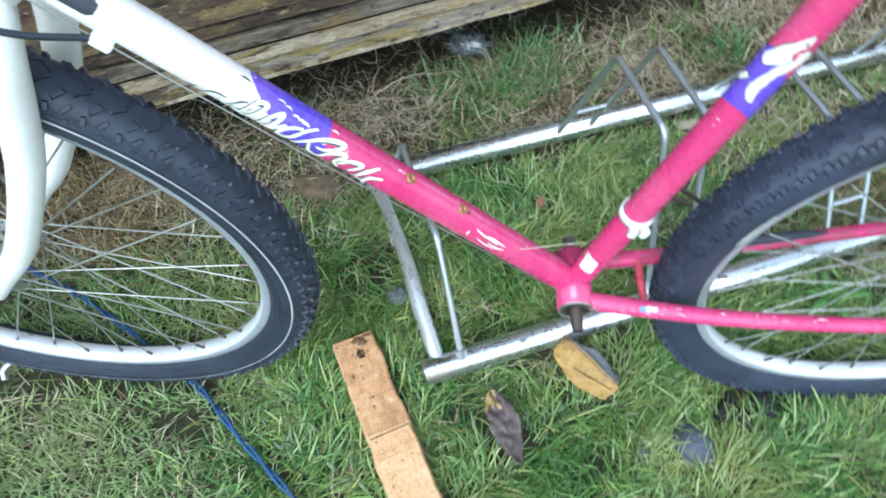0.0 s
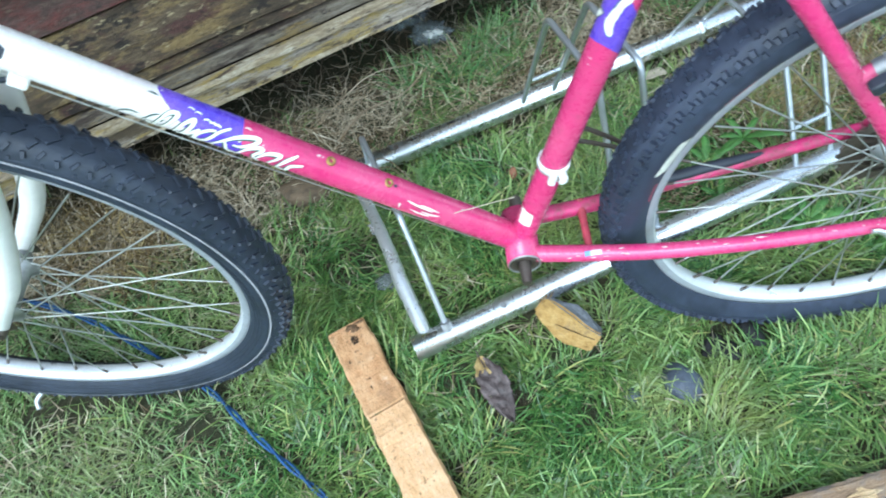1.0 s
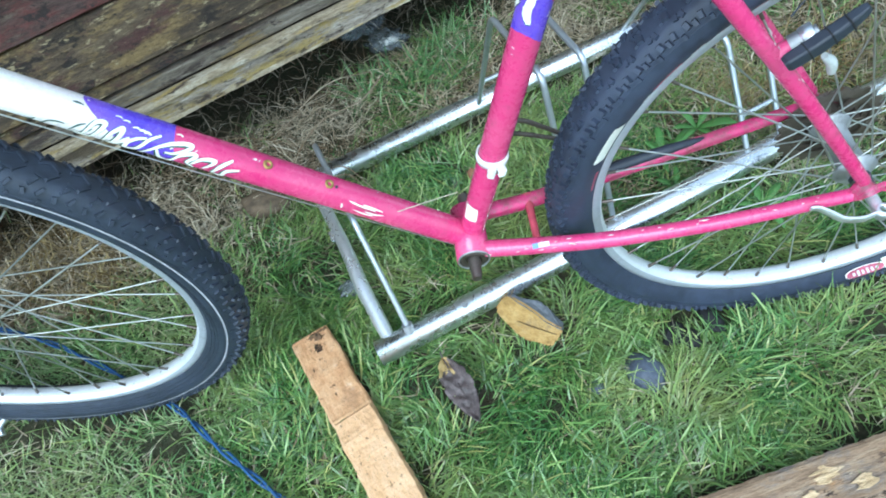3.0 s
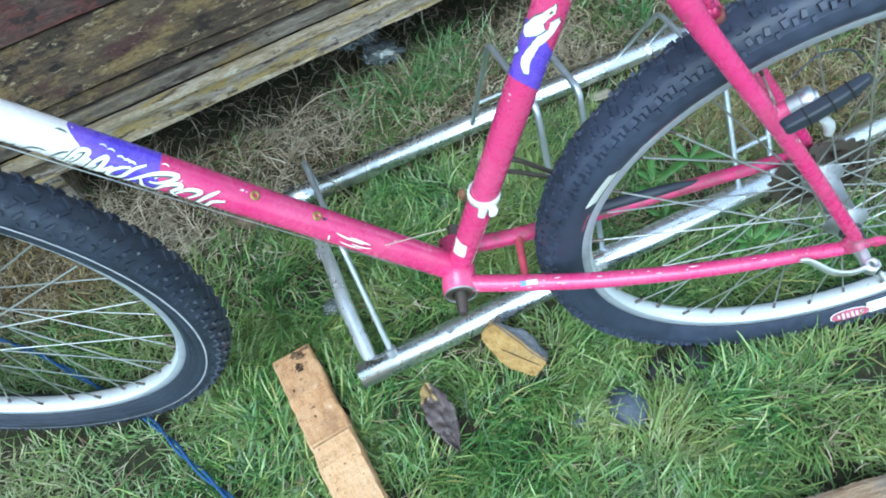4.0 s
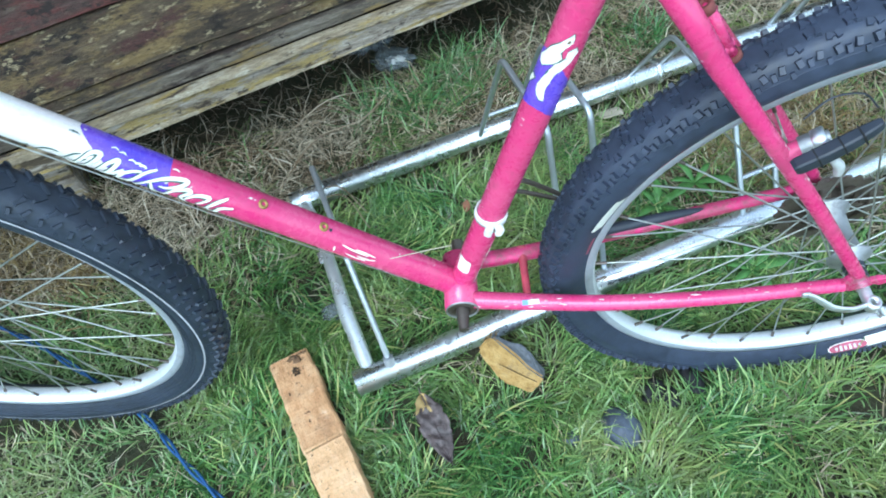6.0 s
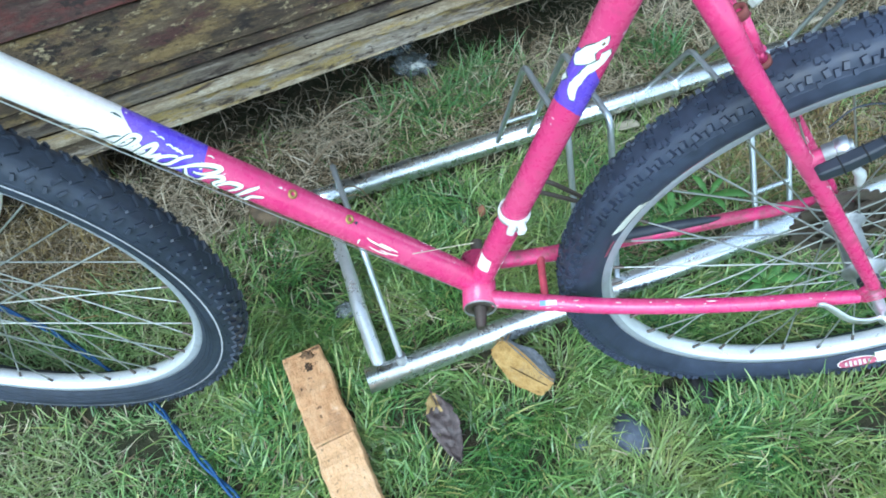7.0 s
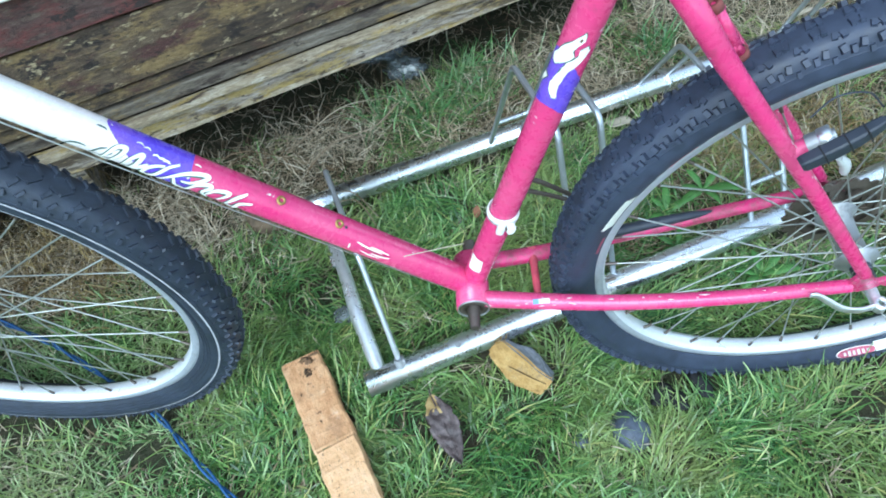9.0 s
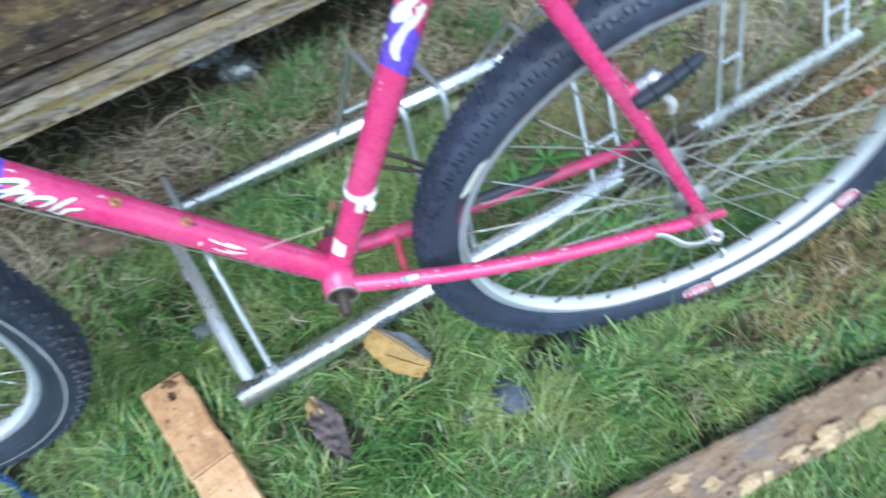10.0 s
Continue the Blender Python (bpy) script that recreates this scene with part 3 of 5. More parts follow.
def stays(side):
    y = side
    cs = smooth_path([(0.012, y * 0.026, 0.004), (0.08, y * 0.034, 0.0), (0.17, y * 0.046, 0.002), (0.29, y * 0.058, 0.013), (0.415, y * 0.066, 0.031)], 6)
    k = len(cs)
    part("chainstay", sweep(cs, [0.0105 - 0.0030 * abs(i / k) ** 1.5 for i in range(k)], 18), M_PINK if side < 0 else M_GRIMY, bike)
    ss = smooth_path([ST * 0.47 + Vector((0.006, y * 0.016, 0)), (0.185, y * 0.040, 0.396), (0.2125, y * 0.0445, 0.3545), (0.242, y * 0.0495, 0.3135), (0.33, y * 0.060, 0.190), (0.420, y * 0.067, 0.056)], 6)
    k = len(ss)
    part("seatstay", sweep(ss, [0.0105 - 0.0036 * (i / k) for i in range(k)], 18), M_PINK, bike)
    bm = bmesh.new()
    prof = [(0.405, 0.0235), (0.414, 0.050), (0.424, 0.056), (0.434, 0.046), (0.440, 0.039), (0.448, 0.042), (0.459, 0.041), (0.462, 0.032), (0.452, 0.0275), (0.446, 0.031), (0.438, 0.024), (0.426, 0.020)]
    a = [bm.verts.new((x, y * 0.066 - 0.003, z)) for x, z in prof]
    b = [bm.verts.new((x, y * 0.066 + 0.003, z)) for x, z in prof]
    bm.faces.new(list(reversed(a)))
    bm.faces.new(b)
    for i in range(len(prof)):
        j = (i + 1) % len(prof)
        bm.faces.new((a[i], a[j], b[j], b[i]))
    bmesh.ops.recalc_face_normals(bm, faces=bm.faces)
    bmesh.ops.bevel(bm, geom=bm.edges[:], offset=0.001, segments=1, affect='EDGES')
    part("dropout", bm, M_GRIMY, bike)


stays(-1)
stays(1)
gp = smooth_path([(0.15, 0.045, 0.0095), (0.21, 0.051, 0.0135), (0.265, 0.055, 0.0195), (0.30, 0.058, 0.0205)], 5)
part("chain_guard", sweep(gp, [0.0072 - 0.0050 * (i / (len(gp) - 1)) ** 3 for i in range(len(gp))], 14), M_BLACK, bike, "black chainstay protector")
part("chainstay_bridge", sweep([(0.078, -0.036, 0.002), (0.078, 0.012, 0.002), (0.078, 0.026, 0.002), (0.078, 0.038, 0.002)], [0.0046, 0.0046, 0.0058, 0.0095], 12), M_RUSTPINK, bike)
part("bridge_plate", block((0.0035, 0.008, 0.030), None, pose(0.080, 0.020, -0.013), 0.001), M_GRIMY, bike)
part("brake_bridge", sweep([(0.212, -0.045, 0.36), (0.212, 0.045, 0.36)], 0.006, 12), M_PINK, bike)
# worn paint, in small raised flakes along the near chainstay and seatstay
M_WORN = plain("bare_worn_metal", (0.70, 0.55, 0.57), 0.4, var=0.4, scale=300)
wr = random.Random(31)
for k in range(40):
    u = wr.uniform(0.0, 1.0)
    if k < 22:
        c = Vector((0.05 + 0.33 * u, -0.031 - 0.034 * u, 0.001 + 0.026 * u * u))
        d, r = Vector((0.33, -0.030, 0.02)).normalized(), 0.0104 - 0.0026 * u
    else:
        c = Vector((0.245, -0.050, 0.315)).lerp(Vector((0.420, -0.067, 0.056)), u)
        d, r = Vector((0.175, -0.017, -0.259)).normalized(), 0.0098 - 0.0026 * u
    side = d.cross(Vector((0, 0.15, 1))).normalized() * (1 if d.cross(Vector((0, 0.15, 1))).y < 0 else -1)
    up = side.cross(d) * (1 if side.cross(d).z > 0 else -1)
    phi = wr.uniform(0.2, 1.3) if k < 22 else wr.uniform(0.5, 1.2)
    n_dir = side * math.cos(phi) + up * math.sin(phi)
    flake = lump(wr.uniform(0.0005, 0.0012), (wr.uniform(1.3, 4.5), 0.7, 0.16), k * 3.1, 0.9, 2, 1.6)
    flake.transform(Matrix.Translation(c + n_dir * r) @ Matrix((d, n_dir.cross(d), n_dir)).transposed().to_4x4())
    part("paint_chip", flake, M_WORN, bike)
# cable stop tube on the stay
p = Vector((0.2263, -0.0300, 0.3514))
d = Vector((0.53, 0, -0.85))
stop = part("cable_stop", tube_open(p - d * 0.055, p + d * 0.002, 0.0050, 0.0014, 14), M_PINK, bike)
part("rusty_end", tube_open(p + d * 0.001, p + d * 0.0065, 0.0068, 0.0028, 16), M_RUST, stop, "rusted end of the cable stop")
part("rusty_end", tube_open(p - d * 0.056, p - d * 0.048, 0.0060, 0.003, 16), M_RUST, stop, "rusted end of the cable stop")
for u in (-0.044, -0.022, -0.006):
    part("stop_lug", lump(0.0072, (1.0, 0.9, 1.1), u * 90, 0.25), M_PINK, stop).matrix_basis = Matrix.Translation(p + d * u + Vector((-0.002, 0.001, 0)))

# front derailleur clamp on the seat tube
tilt = Matrix.Rotation(radians(90 - 72.8), 4, 'Y')
bm = bmesh.new()
revolve([(0.0150, -0.0050), (0.0168, -0.0055), (0.0176, 0.0), (0.0168, 0.0055), (0.0150, 0.0050)], 30, True, bm)
bm.transform(Matrix.Translation(ST * 0.145) @ tilt @ Matrix.Rotation(radians(90), 4, 'X') @ Matrix.Rotation(radians(10), 4, 'Z'))
clamp = part("derailleur_clamp", bm, M_CLAMP, bike, "pale alloy derailleur clamp")
for k in (-1, 1):
    part("clamp_lug", block((0.0085, 0.011, 0.012), None, Matrix.Translation(ST * 0.138 + Vector((0.003 + 0.0052 * k, -0.0175, 0))) @ tilt @ Matrix.Rotation(0.25 * k, 4, 'Z'), 0.003), M_CLAMP, clamp)
part("clamp_bolt", sweep([ST * 0.138 + Vector((-0.004, -0.0185, 0)), ST * 0.138 + Vector((0.010, -0.0185, 0))], 0.0022, 8), M_DARKSTEEL, clamp)
bm = sweep(smooth_path([(0.05, 0.02, 0.150), (0.075, 0.030, 0.150), (0.105, 0.034, 0.125), (0.125, 0.036, 0.105)], 5), 0.0028, 8)
sweep(smooth_path([(0.045, 0.03, 0.135), (0.075, 0.040, 0.118), (0.118, 0.044, 0.092)], 5), 0.0026, 8, bm)
part("derailleur_cage", bm, M_DARKSTEEL, bike, "thin dark derailleur cage")


# printed shapes that follow a tube
def on_tube(axis, s, phi, r):
    up = Vector((-axis.z, 0, axis.x)) if axis.x > 0 else Vector((axis.z, 0, -axis.x))
    return axis * s + r * (math.cos(phi) * Vector((0, -1, 0)) + math.sin(phi) * up)


def stroke(axis, pts, width, r, bm, n=7):
    """A brush stroke on a tube, through (along, round) points, tapering at its ends."""
    pts3 = smooth_path([Vector((s, p, 0)) for s, p in pts], n)
    prev = None
    k = len(pts3)
    for i, c in enumerate(pts3):
        a, b = pts3[max(i - 1, 0)], pts3[min(i + 1, k - 1)]
        t = Vector(((b - a).x, (b - a).y * r, 0)).normalized()
        w = width * (0.45 + 0.55 * math.sin(math.pi * min(1, max(0, (i + 0.6) / k)))) * 0.5
        sx, sp = -t.y * w, t.x * w / r
        row = [bm.verts.new(on_tube(axis, c.x + j * sx, c.y + j * sp, r + 0.0005)) for j in (-1, 0, 1)]
        if prev:
            for j in (0, 1):
                f = bm.faces.new((prev[j], prev[j + 1], row[j + 1], row[j]))
                f.smooth = True
        prev = row
    return bm


def patch(axis, pts, r, bm, cols=10):
    """A filled shape on a tube between a lower and an upper edge: rows of (along, round from, round to)."""
    prev = None
    for s, p0, p1 in pts:
        row = [bm.verts.new(on_tube(axis, s, p0 + (p1 - p0) * j / cols, r + 0.0005)) for j in range(cols + 1)]
        if prev:
            for j in range(cols):
                f = bm.faces.new((prev[j], prev[j + 1], row[j + 1], row[j]))
                f.smooth = True
        prev = row
    return bm


LIGHT_STROKES = (
    [(0.4297, -0.50), (0.4222, 0.47), (0.4143, 0.61), (0.4168, 0.12), (0.4234, -0.55)],
    [(0.4367, -0.45), (0.4297, -0.55), (0.4234, -0.58)],
    [(0.4124, -0.55), (0.4075, 0.19), (0.4000, 0.62), (0.4002, 0.24), (0.4049, -0.45), (0.4093, -0.55)],
    [(0.3677, 0.84), (0.3769, 0.41), (0.3855, -0.40), (0.3938, -0.55), (0.3928, -0.04), (0.3865, 0.31), (0.3791, 0.48)],
    [(0.4039, -0.55), (0.3975, -0.10), (0.3929, 0.25)],
    [(0.3802, -0.58), (0.3708, 0.04), (0.3601, 0.51), (0.3476, 0.78), (0.3395, 0.80), (0.3435, 0.47), (0.3534, 0.09), (0.3609, 0.01)],
    [(0.3683, 0.05), (0.3637, -0.48), (0.3591, -0.58), (0.3523, -0.55)],
    [(0.3537, -0.55), (0.3477, 0.05), (0.3374, 0.39), (0.3337, 0.27), (0.3393, -0.20), (0.3318, -0.55)],
    [(0.3355, -0.26), (0.3286, 0.22), (0.3185, 0.38), (0.3158, 0.28), (0.3237, -0.34)],
    [(0.2999, 0.72), (0.3092, 0.17), (0.3149, -0.50)],
    [(0.3127, -0.50), (0.3055, -0.58), (0.3026, -0.04), (0.2914, 0.27)])
DARK_STROKES = (
    [(0.4740, -0.46), (0.4697, -0.41), (0.4659, -0.18)],
    [(0.4620, -0.55), (0.4564, -0.10), (0.4503, 0.05), (0.4442, 0.06)],
    [(0.4402, -0.34), (0.4340, 0.20), (0.4283, 0.42)],
    [(0.4324, -0.31), (0.4271, -0.07), (0.4229, 0.20)],
    [(0.4419, -0.60), (0.4320, -0.64), (0.4206, -0.66), (0.4140, -0.66)])
for pts in LIGHT_STROKES:
    pts = [(a, b + 0.14) for a, b in pts]
    part("brush_stroke", stroke(DT, pts, 0.0040, 0.0172, bmesh.new()), M_DECAL, down)
    part("stroke_outline", stroke(DT, [(a + 0.0009, b - 0.07) for a, b in pts], 0.0056, 0.0168, bmesh.new()), M_OUTLINE, down)
for pts in DARK_STROKES:
    part("shade_stroke", stroke(DT, pts, 0.0019, 0.0169, bmesh.new()), M_OUTLINE, down, "dark green shading of a brush stroke")
for s, phi, w in ((0.389, 0.95, 0.0016), (0.383, 0.90, 0.0020), (0.379, 0.86, 0.0022), (0.398, 1.15, 0.0014), (0.405, 1.25, 0.0012), (0.352, 1.30, 0.0015), (0.437, 1.30, 0.0012), (0.4395, 1.32, 0.0012)):
    part("scratch", stroke(DT, [(s + 0.0035, phi), (s, phi + 0.06), (s - 0.003, phi - 0.02)], w, 0.0169, bmesh.new()), M_DECAL if s < 0.43 else M_OUTLINE, down, "bare scratch in the paint")
bm = bmesh.new()
for pts in ([(0.172, 0.62), (0.160, 0.52), (0.138, 0.45)], [(0.150, 0.22), (0.138, 0.20), (0.127, 0.34)], [(0.163, 0.10), (0.150, 0.02), (0.138, 0.06)], [(0.1785, 0.35), (0.1775, 0.15), (0.1765, -0.05)], [(0.155, 0.62), (0.145, 0.60), (0.130, 0.55)]):
    stroke(DT, pts, 0.0019, 0.0168, bm)
part("scuff_print", bm, M_DECAL, down, "worn pale printed marks")
bm = bmesh.new()
stroke(DT, [(0.164, 0.40), (0.152, 0.36), (0.134, 0.33)], 0.0014, 0.0170, bm)
part("red_print", bm, M_RED, down)
bm = bmesh.new()
patch(DT, [(0.548, 0.35, 0.80), (0.552, 0.15, 0.95), (0.572, 0.12, 0.98), (0.590, 0.15, 0.95), (0.594, 0.35, 0.80)], 0.0168, bm)
part("badge", bm, M_BLACK, down, "dark rounded badge")
for s in (0.2661, 0.1984):
    c = on_tube(DT, s, radians(73), 0.0165)
    n_dir = (c - DT * s).normalized()
    bm = bmesh.new()
    revolve([(0.0022, -0.002), (0.0022, 0.0015), (0.0046, 0.0015), (0.0052, 0.0), (0.0052, -0.002)], 16, True, bm)
    bm.transform(Matrix.Translation(c) @ n_dir.to_track_quat('Y', 'Z').to_matrix().to_4x4())
    part("bottle_boss", bm, M_BRASS, down, "rusty brass bottle boss")
part("drain_hole", sweep([on_tube(DT, 0.190, radians(70), 0.0160), on_tube(DT, 0.190, radians(70), 0.0172)], 0.0018, 10), M_BLACK, down)
part("gear_cable", sweep(smooth_path([on_tube(DT, 0.60, radians(-60), 0.021), on_tube(DT, 0.534, radians(-62), 0.022), on_tube(DT, 0.3, radians(-55), 0.021), on_tube(DT, 0.06, radians(-70), 0.020), (0.0, -0.008, -0.021)], 6), 0.0007, 6), M_SPOKE, bike, "bare gear cable under the down tube")
part("cable_stop", block((0.016, 0.012, 0.010), None, Matrix.Translation(on_tube(DT, 0.534, radians(-58), 0.021)) @ Matrix.Rotation(DTA, 4, 'Y'), 0.003), M_WHITEPAINT, bike)
part("cable_housing", sweep(smooth_path([on_tube(DT, 0.538, radians(-60), 0.022), (-0.44, -0.045, 0.402), (-0.50, -0.06, 0.462), (-0.55, -0.05, 0.56)], 8), 0.0026, 8), M_BLACK, bike, "black gear cable housing")

# flash on the seat tube
fr_ = random.Random(8)


def decal(axis, outline, r, grow=0.0):
    """A thin printed shape that lies on a tube; outline: (along, round) points; its edge is nibbled by wear."""
    bm = bmesh.new()
    cs, cp = sum(p[0] for p in outline) / len(outline), sum(p[1] for p in outline) / len(outline)
    pts = []
    for (s0, p0), (s1, p1) in zip(outline, outline[1:] + outline[:1]):
        for k in range(4):
            t = k / 4
            u, v = s0 + (s1 - s0) * t, p0 + (p1 - p0) * t
            d = Vector((u - cs, (v - cp) * r, 0)).normalized() * grow
            j = 0.0 if grow else 0.0004
            pts.append((u + d.x + fr_.uniform(-j, j), v + d.y / r + fr_.uniform(-j, j) / r))
    bm.faces.new([bm.verts.new((u, v * r, 0)) for u, v in pts])
    bmesh.ops.triangulate(bm, faces=bm.faces[:])
    bmesh.ops.subdivide_edges(bm, edges=bm.edges[:], cuts=2, use_grid_fill=True)
    for v in bm.verts:
        v.co = on_tube(axis, v.co.x, v.co.y / r, r + 0.0005)
    for f in bm.faces:
        f.smooth = True
    return bm


UPPER_FLASH = [(0.3567, 1.50), (0.3707, 0.98), (0.3788, 0.53), (0.3883, 0.15), (0.3852, 0.04), (0.3802, 0.04), (0.3744, 0.26), (0.3697, 0.40), (0.3643, 0.22), (0.3593, 0.41), (0.3506, 1.08), (0.3518, 1.36)]
LOWER_FLASH = [(0.3765, -0.27), (0.3724, -0.45), (0.3643, -0.33), (0.3547, -0.02), (0.3487, 0.26), (0.3414, 0.30), (0.3336, 0.40), (0.3267, 0.34), (0.3199, 0.24), (0.3199, 0.53), (0.3263, 0.83), (0.3337, 0.90), (0.3452, 0.69), (0.3570, 0.47), (0.3660, 0.05), (0.3718, 0.09)]
SIDE_FLASH = [(0.3290, 1.90), (0.3368, 1.53), (0.3352, 1.22), (0.3255, 1.70)]
for outline in (UPPER_FLASH, LOWER_FLASH, SIDE_FLASH):
    part("flash_outline", decal(ST, outline, 0.0147, 0.0011), M_OUTLINE, seat)
    part("flash_decal", decal(ST, outline, 0.0150), M_DECAL, seat, "cream flash shape with worn edges")
part("flash_scar", decal(ST, [(0.3794, 0.33), (0.3827, 0.21), (0.3813, 0.12), (0.3786, 0.21)], 0.0153), M_BROWNSTONE, seat, "worn brown scar in the flash")
part("white_sticker", decal(ST, [(0.0705, 1.42), (0.0685, 0.24), (0.0465, 0.18), (0.0450, 1.20)], 0.0148), M_DECAL, seat)


part("stay_sticker", block((0.020, 0.006, 0.0006), None, pose(0.080, -0.0394, 0.0091, 30), 0.0002), M_SILVERPRINT, bike, "small silver and blue sticker")
part("sticker_end", block((0.007, 0.0062, 0.0007), None, pose(0.0735, -0.0395, 0.0092, 30), 0.0002), M_BLUEPRINT, bike, "faded blue end of the sticker")


# ---- wheels ----
def tyre_profile(r_bead, r_out, half, n=24):
    """Section of a tyre from bead to bead."""
    pts = []
    for k in range(n + 1):
        a = math.pi * k / n
        rr = r_bead + (r_out - r_bead) * (0.10 + 0.90 * math.sin(a) ** 0.72) if 0 < k < n else r_bead - 0.003
        y = -half * math.copysign(abs(math.cos(a)) ** 0.62, math.cos(a)) * (1.0 if 0 < k < n else 0.52)
        pts.append((rr, y))
    return pts


def side_at(r, profile):
    """How far the tyre's side stands from its middle at radius r, below its widest point."""
    pts = profile[:len(profile) // 2 + 1]
    for (r0, y0), (r1, y1) in zip(pts, pts[1:]):
        if r0 <= r <= r1:
            return -(y0 + (y1 - y0) * (r - r0) / (r1 - r0))
    return -pts[-1][1]


def knob(bm, ang, y, r, size, yaw=0.0, lean=0.0):
    """One tread block standing on the tyre at angle ang and offset y."""
    m = Matrix.Rotation(-ang, 4, 'Y') @ Matrix.Translation((r, y, 0)) @ Matrix.Rotation(lean, 4, 'Z') @ Matrix.Rotation(yaw, 4, 'X')
    h, w, l = size[0] * 1.2, size[1], size[2]
    lo, hi = -0.003, h
    pts = [(lo, -w / 2, -l / 2), (lo, w / 2, -l / 2), (lo, w / 2, l / 2), (lo, -w / 2, l / 2), (hi, -w * 0.36, -l * 0.36), (hi, w * 0.36, -l * 0.36), (hi, w * 0.36, l * 0.36), (hi, -w * 0.36, l * 0.36)]
    v = [bm.verts.new(m @ Vector(p)) for p in pts]
    for q in ((4, 5, 6, 7), (0, 1, 5, 4), (1, 2, 6, 5), (2, 3, 7, 6), (3, 0, 4, 7)):
        bm.faces.new([v[i] for i in q])


w_sections = {}


def make_wheel(name, at, label, rear):
    w = new(name)
    w.parent = bike
    turn = Matrix.Rotation(radians(0.32), 4, 'Z') if rear else Matrix.Rotation(radians(-2.75), 4, 'Z') @ Matrix.Rotation(radians(0.8), 4, 'X')
    w.matrix_basis = Matrix.Translation(at) @ turn @ Matrix.Scale(WHEEL_SCALE / FRAME_SCALE, 4)
    tagged(w, label)
    R = 0.3278 if rear else 0.3312
    half = 0.0255
    section = tyre_profile(0.2835, R, half)
    bm = revolve(section, 128, False)
    rnd = random.Random(5 if rear else 6)
    n = 76
    for i in range(n):
        a = math.tau * i / n
        da = math.tau / n
        jig = [rnd.uniform(-0.0006, 0.0006) for _ in range(8)]
        if rear:
            for s in (-1, 1):
                knob(bm, a - 0.10 * da, s * 0.0058, R - 0.0008, (0.0026 + jig[0], 0.0090, 0.0050), s * 0.15)
                knob(bm, a + 0.16 * da, s * 0.0058, R - 0.0008, (0.0026 + jig[1], 0.0090, 0.0050), -s * 0.15)
                knob(bm, a + 0.03 * da, s * 0.0058, R - 0.0010, (0.0022, 0.0038, 0.0098))
                knob(bm, a + 0.48 * da, s * 0.0125, R - 0.0028, (0.0030 + jig[2], 0.0073, 0.0053), -s * 0.3, s * 0.32)
                knob(bm, a + 0.70 * da, s * 0.0120, R - 0.0026, (0.0028 + jig[3], 0.0073, 0.0053), s * 0.2, s * 0.32)
                knob(bm, a + 0.59 * da, s * 0.0122, R - 0.0028, (0.0024, 0.0036, 0.0092), 0, s * 0.32)
                knob(bm, a + 0.06 * da, s * 0.0200, R - 0.0088, (0.0042 + jig[4], 0.0084, 0.0057), s * 0.2, s * 0.75)
                knob(bm, a + 0.32 * da, s * 0.0215, R - 0.0108, (0.0032 + jig[5], 0.0080, 0.0050), 0, s * 0.9)
                knob(bm, a + 0.58 * da, s * 0.0202, R - 0.0090, (0.0042 + jig[6], 0.0084, 0.0063), -s * 0.2, s * 0.8)
                knob(bm, a + 0.84 * da, s * 0.0228, R - 0.0150, (0.0022 + jig[7], 0.0070, 0.0046), 0, s * 1.1)
        else:
            for s in (-1, 1):
                knob(bm, a, s * 0.0058, R - 0.0012, (0.0026 + jig[0] * 0.5, 0.0165, 0.0034), s * 0.80)
                knob(bm, a + 0.34 * da, s * 0.0075, R - 0.0016, (0.0020, 0.0036, 0.0130), s * 0.30, s * 0.15)
                knob(bm, a + 0.52 * da, s * 0.0130, R - 0.0036, (0.0036 + jig[1] * 0.5, 0.0120, 0.0044), s * 0.65, s * 0.36)
                knob(bm, a + 0.20 * da, s * 0.0186, R - 0.0078, (0.0030 + jig[2] * 0.5, 0.0110, 0.0040), s * 0.55, s * 0.65)
                knob(bm, a + 0.70 * da, s * 0.0206, R - 0.0104, (0.0026 + jig[4] * 0.5, 0.0085, 0.0046), -s * 0.30, s * 0.85)
                knob(bm, a + 0.10 * da, s * 0.0232, R - 0.0164, (0.0009, 0.0050, 0.0040), 0, s * 1.15)
    for r in (0.3110,) if rear else (0.2870, 0.2915, 0.2955, 0.3120):
        y = side_at(r, section)
        for s in (-1, 1):
            revolve([(r - 0.0009, s * (y - 0.001)), (r, s * (y + 0.0011)), (r + 0.0009, s * (y - 0.001))], 128, True, bm)
    bmesh.ops.recalc_face_normals(bm, faces=bm.faces)
    part("tyre", bm, M_RUBBER if rear else M_RUBBER_DARK, w, "black knobbly off-road tyre, scuffed grey")
    # rim with its spoke bed and brake tracks; the tracks' darker reflection is in their colour
    prof = [(0.2825, -0.0112), (0.2815, -0.0122), (0.2770, -0.0124), (0.2712, -0.0116), (0.2682, -0.0062), (0.2670, 0.0), (0.2682, 0.0062), (0.2712, 0.0116), (0.2770, 0.0124), (0.2815, 0.0122), (0.2825, 0.0112), (0.277, 0.008), (0.277, -0.008)]
    bm = revolve(prof, 128)
    for f in bm.faces:
        if abs(f.calc_center_median().y) > 0.0117:
            f.material_index = 1
    part("rim", bm, [M_RIM, M_TRACK], w, "bright silver alloy rim")
    # hub
    fl, fr = 0.031, 0.0185
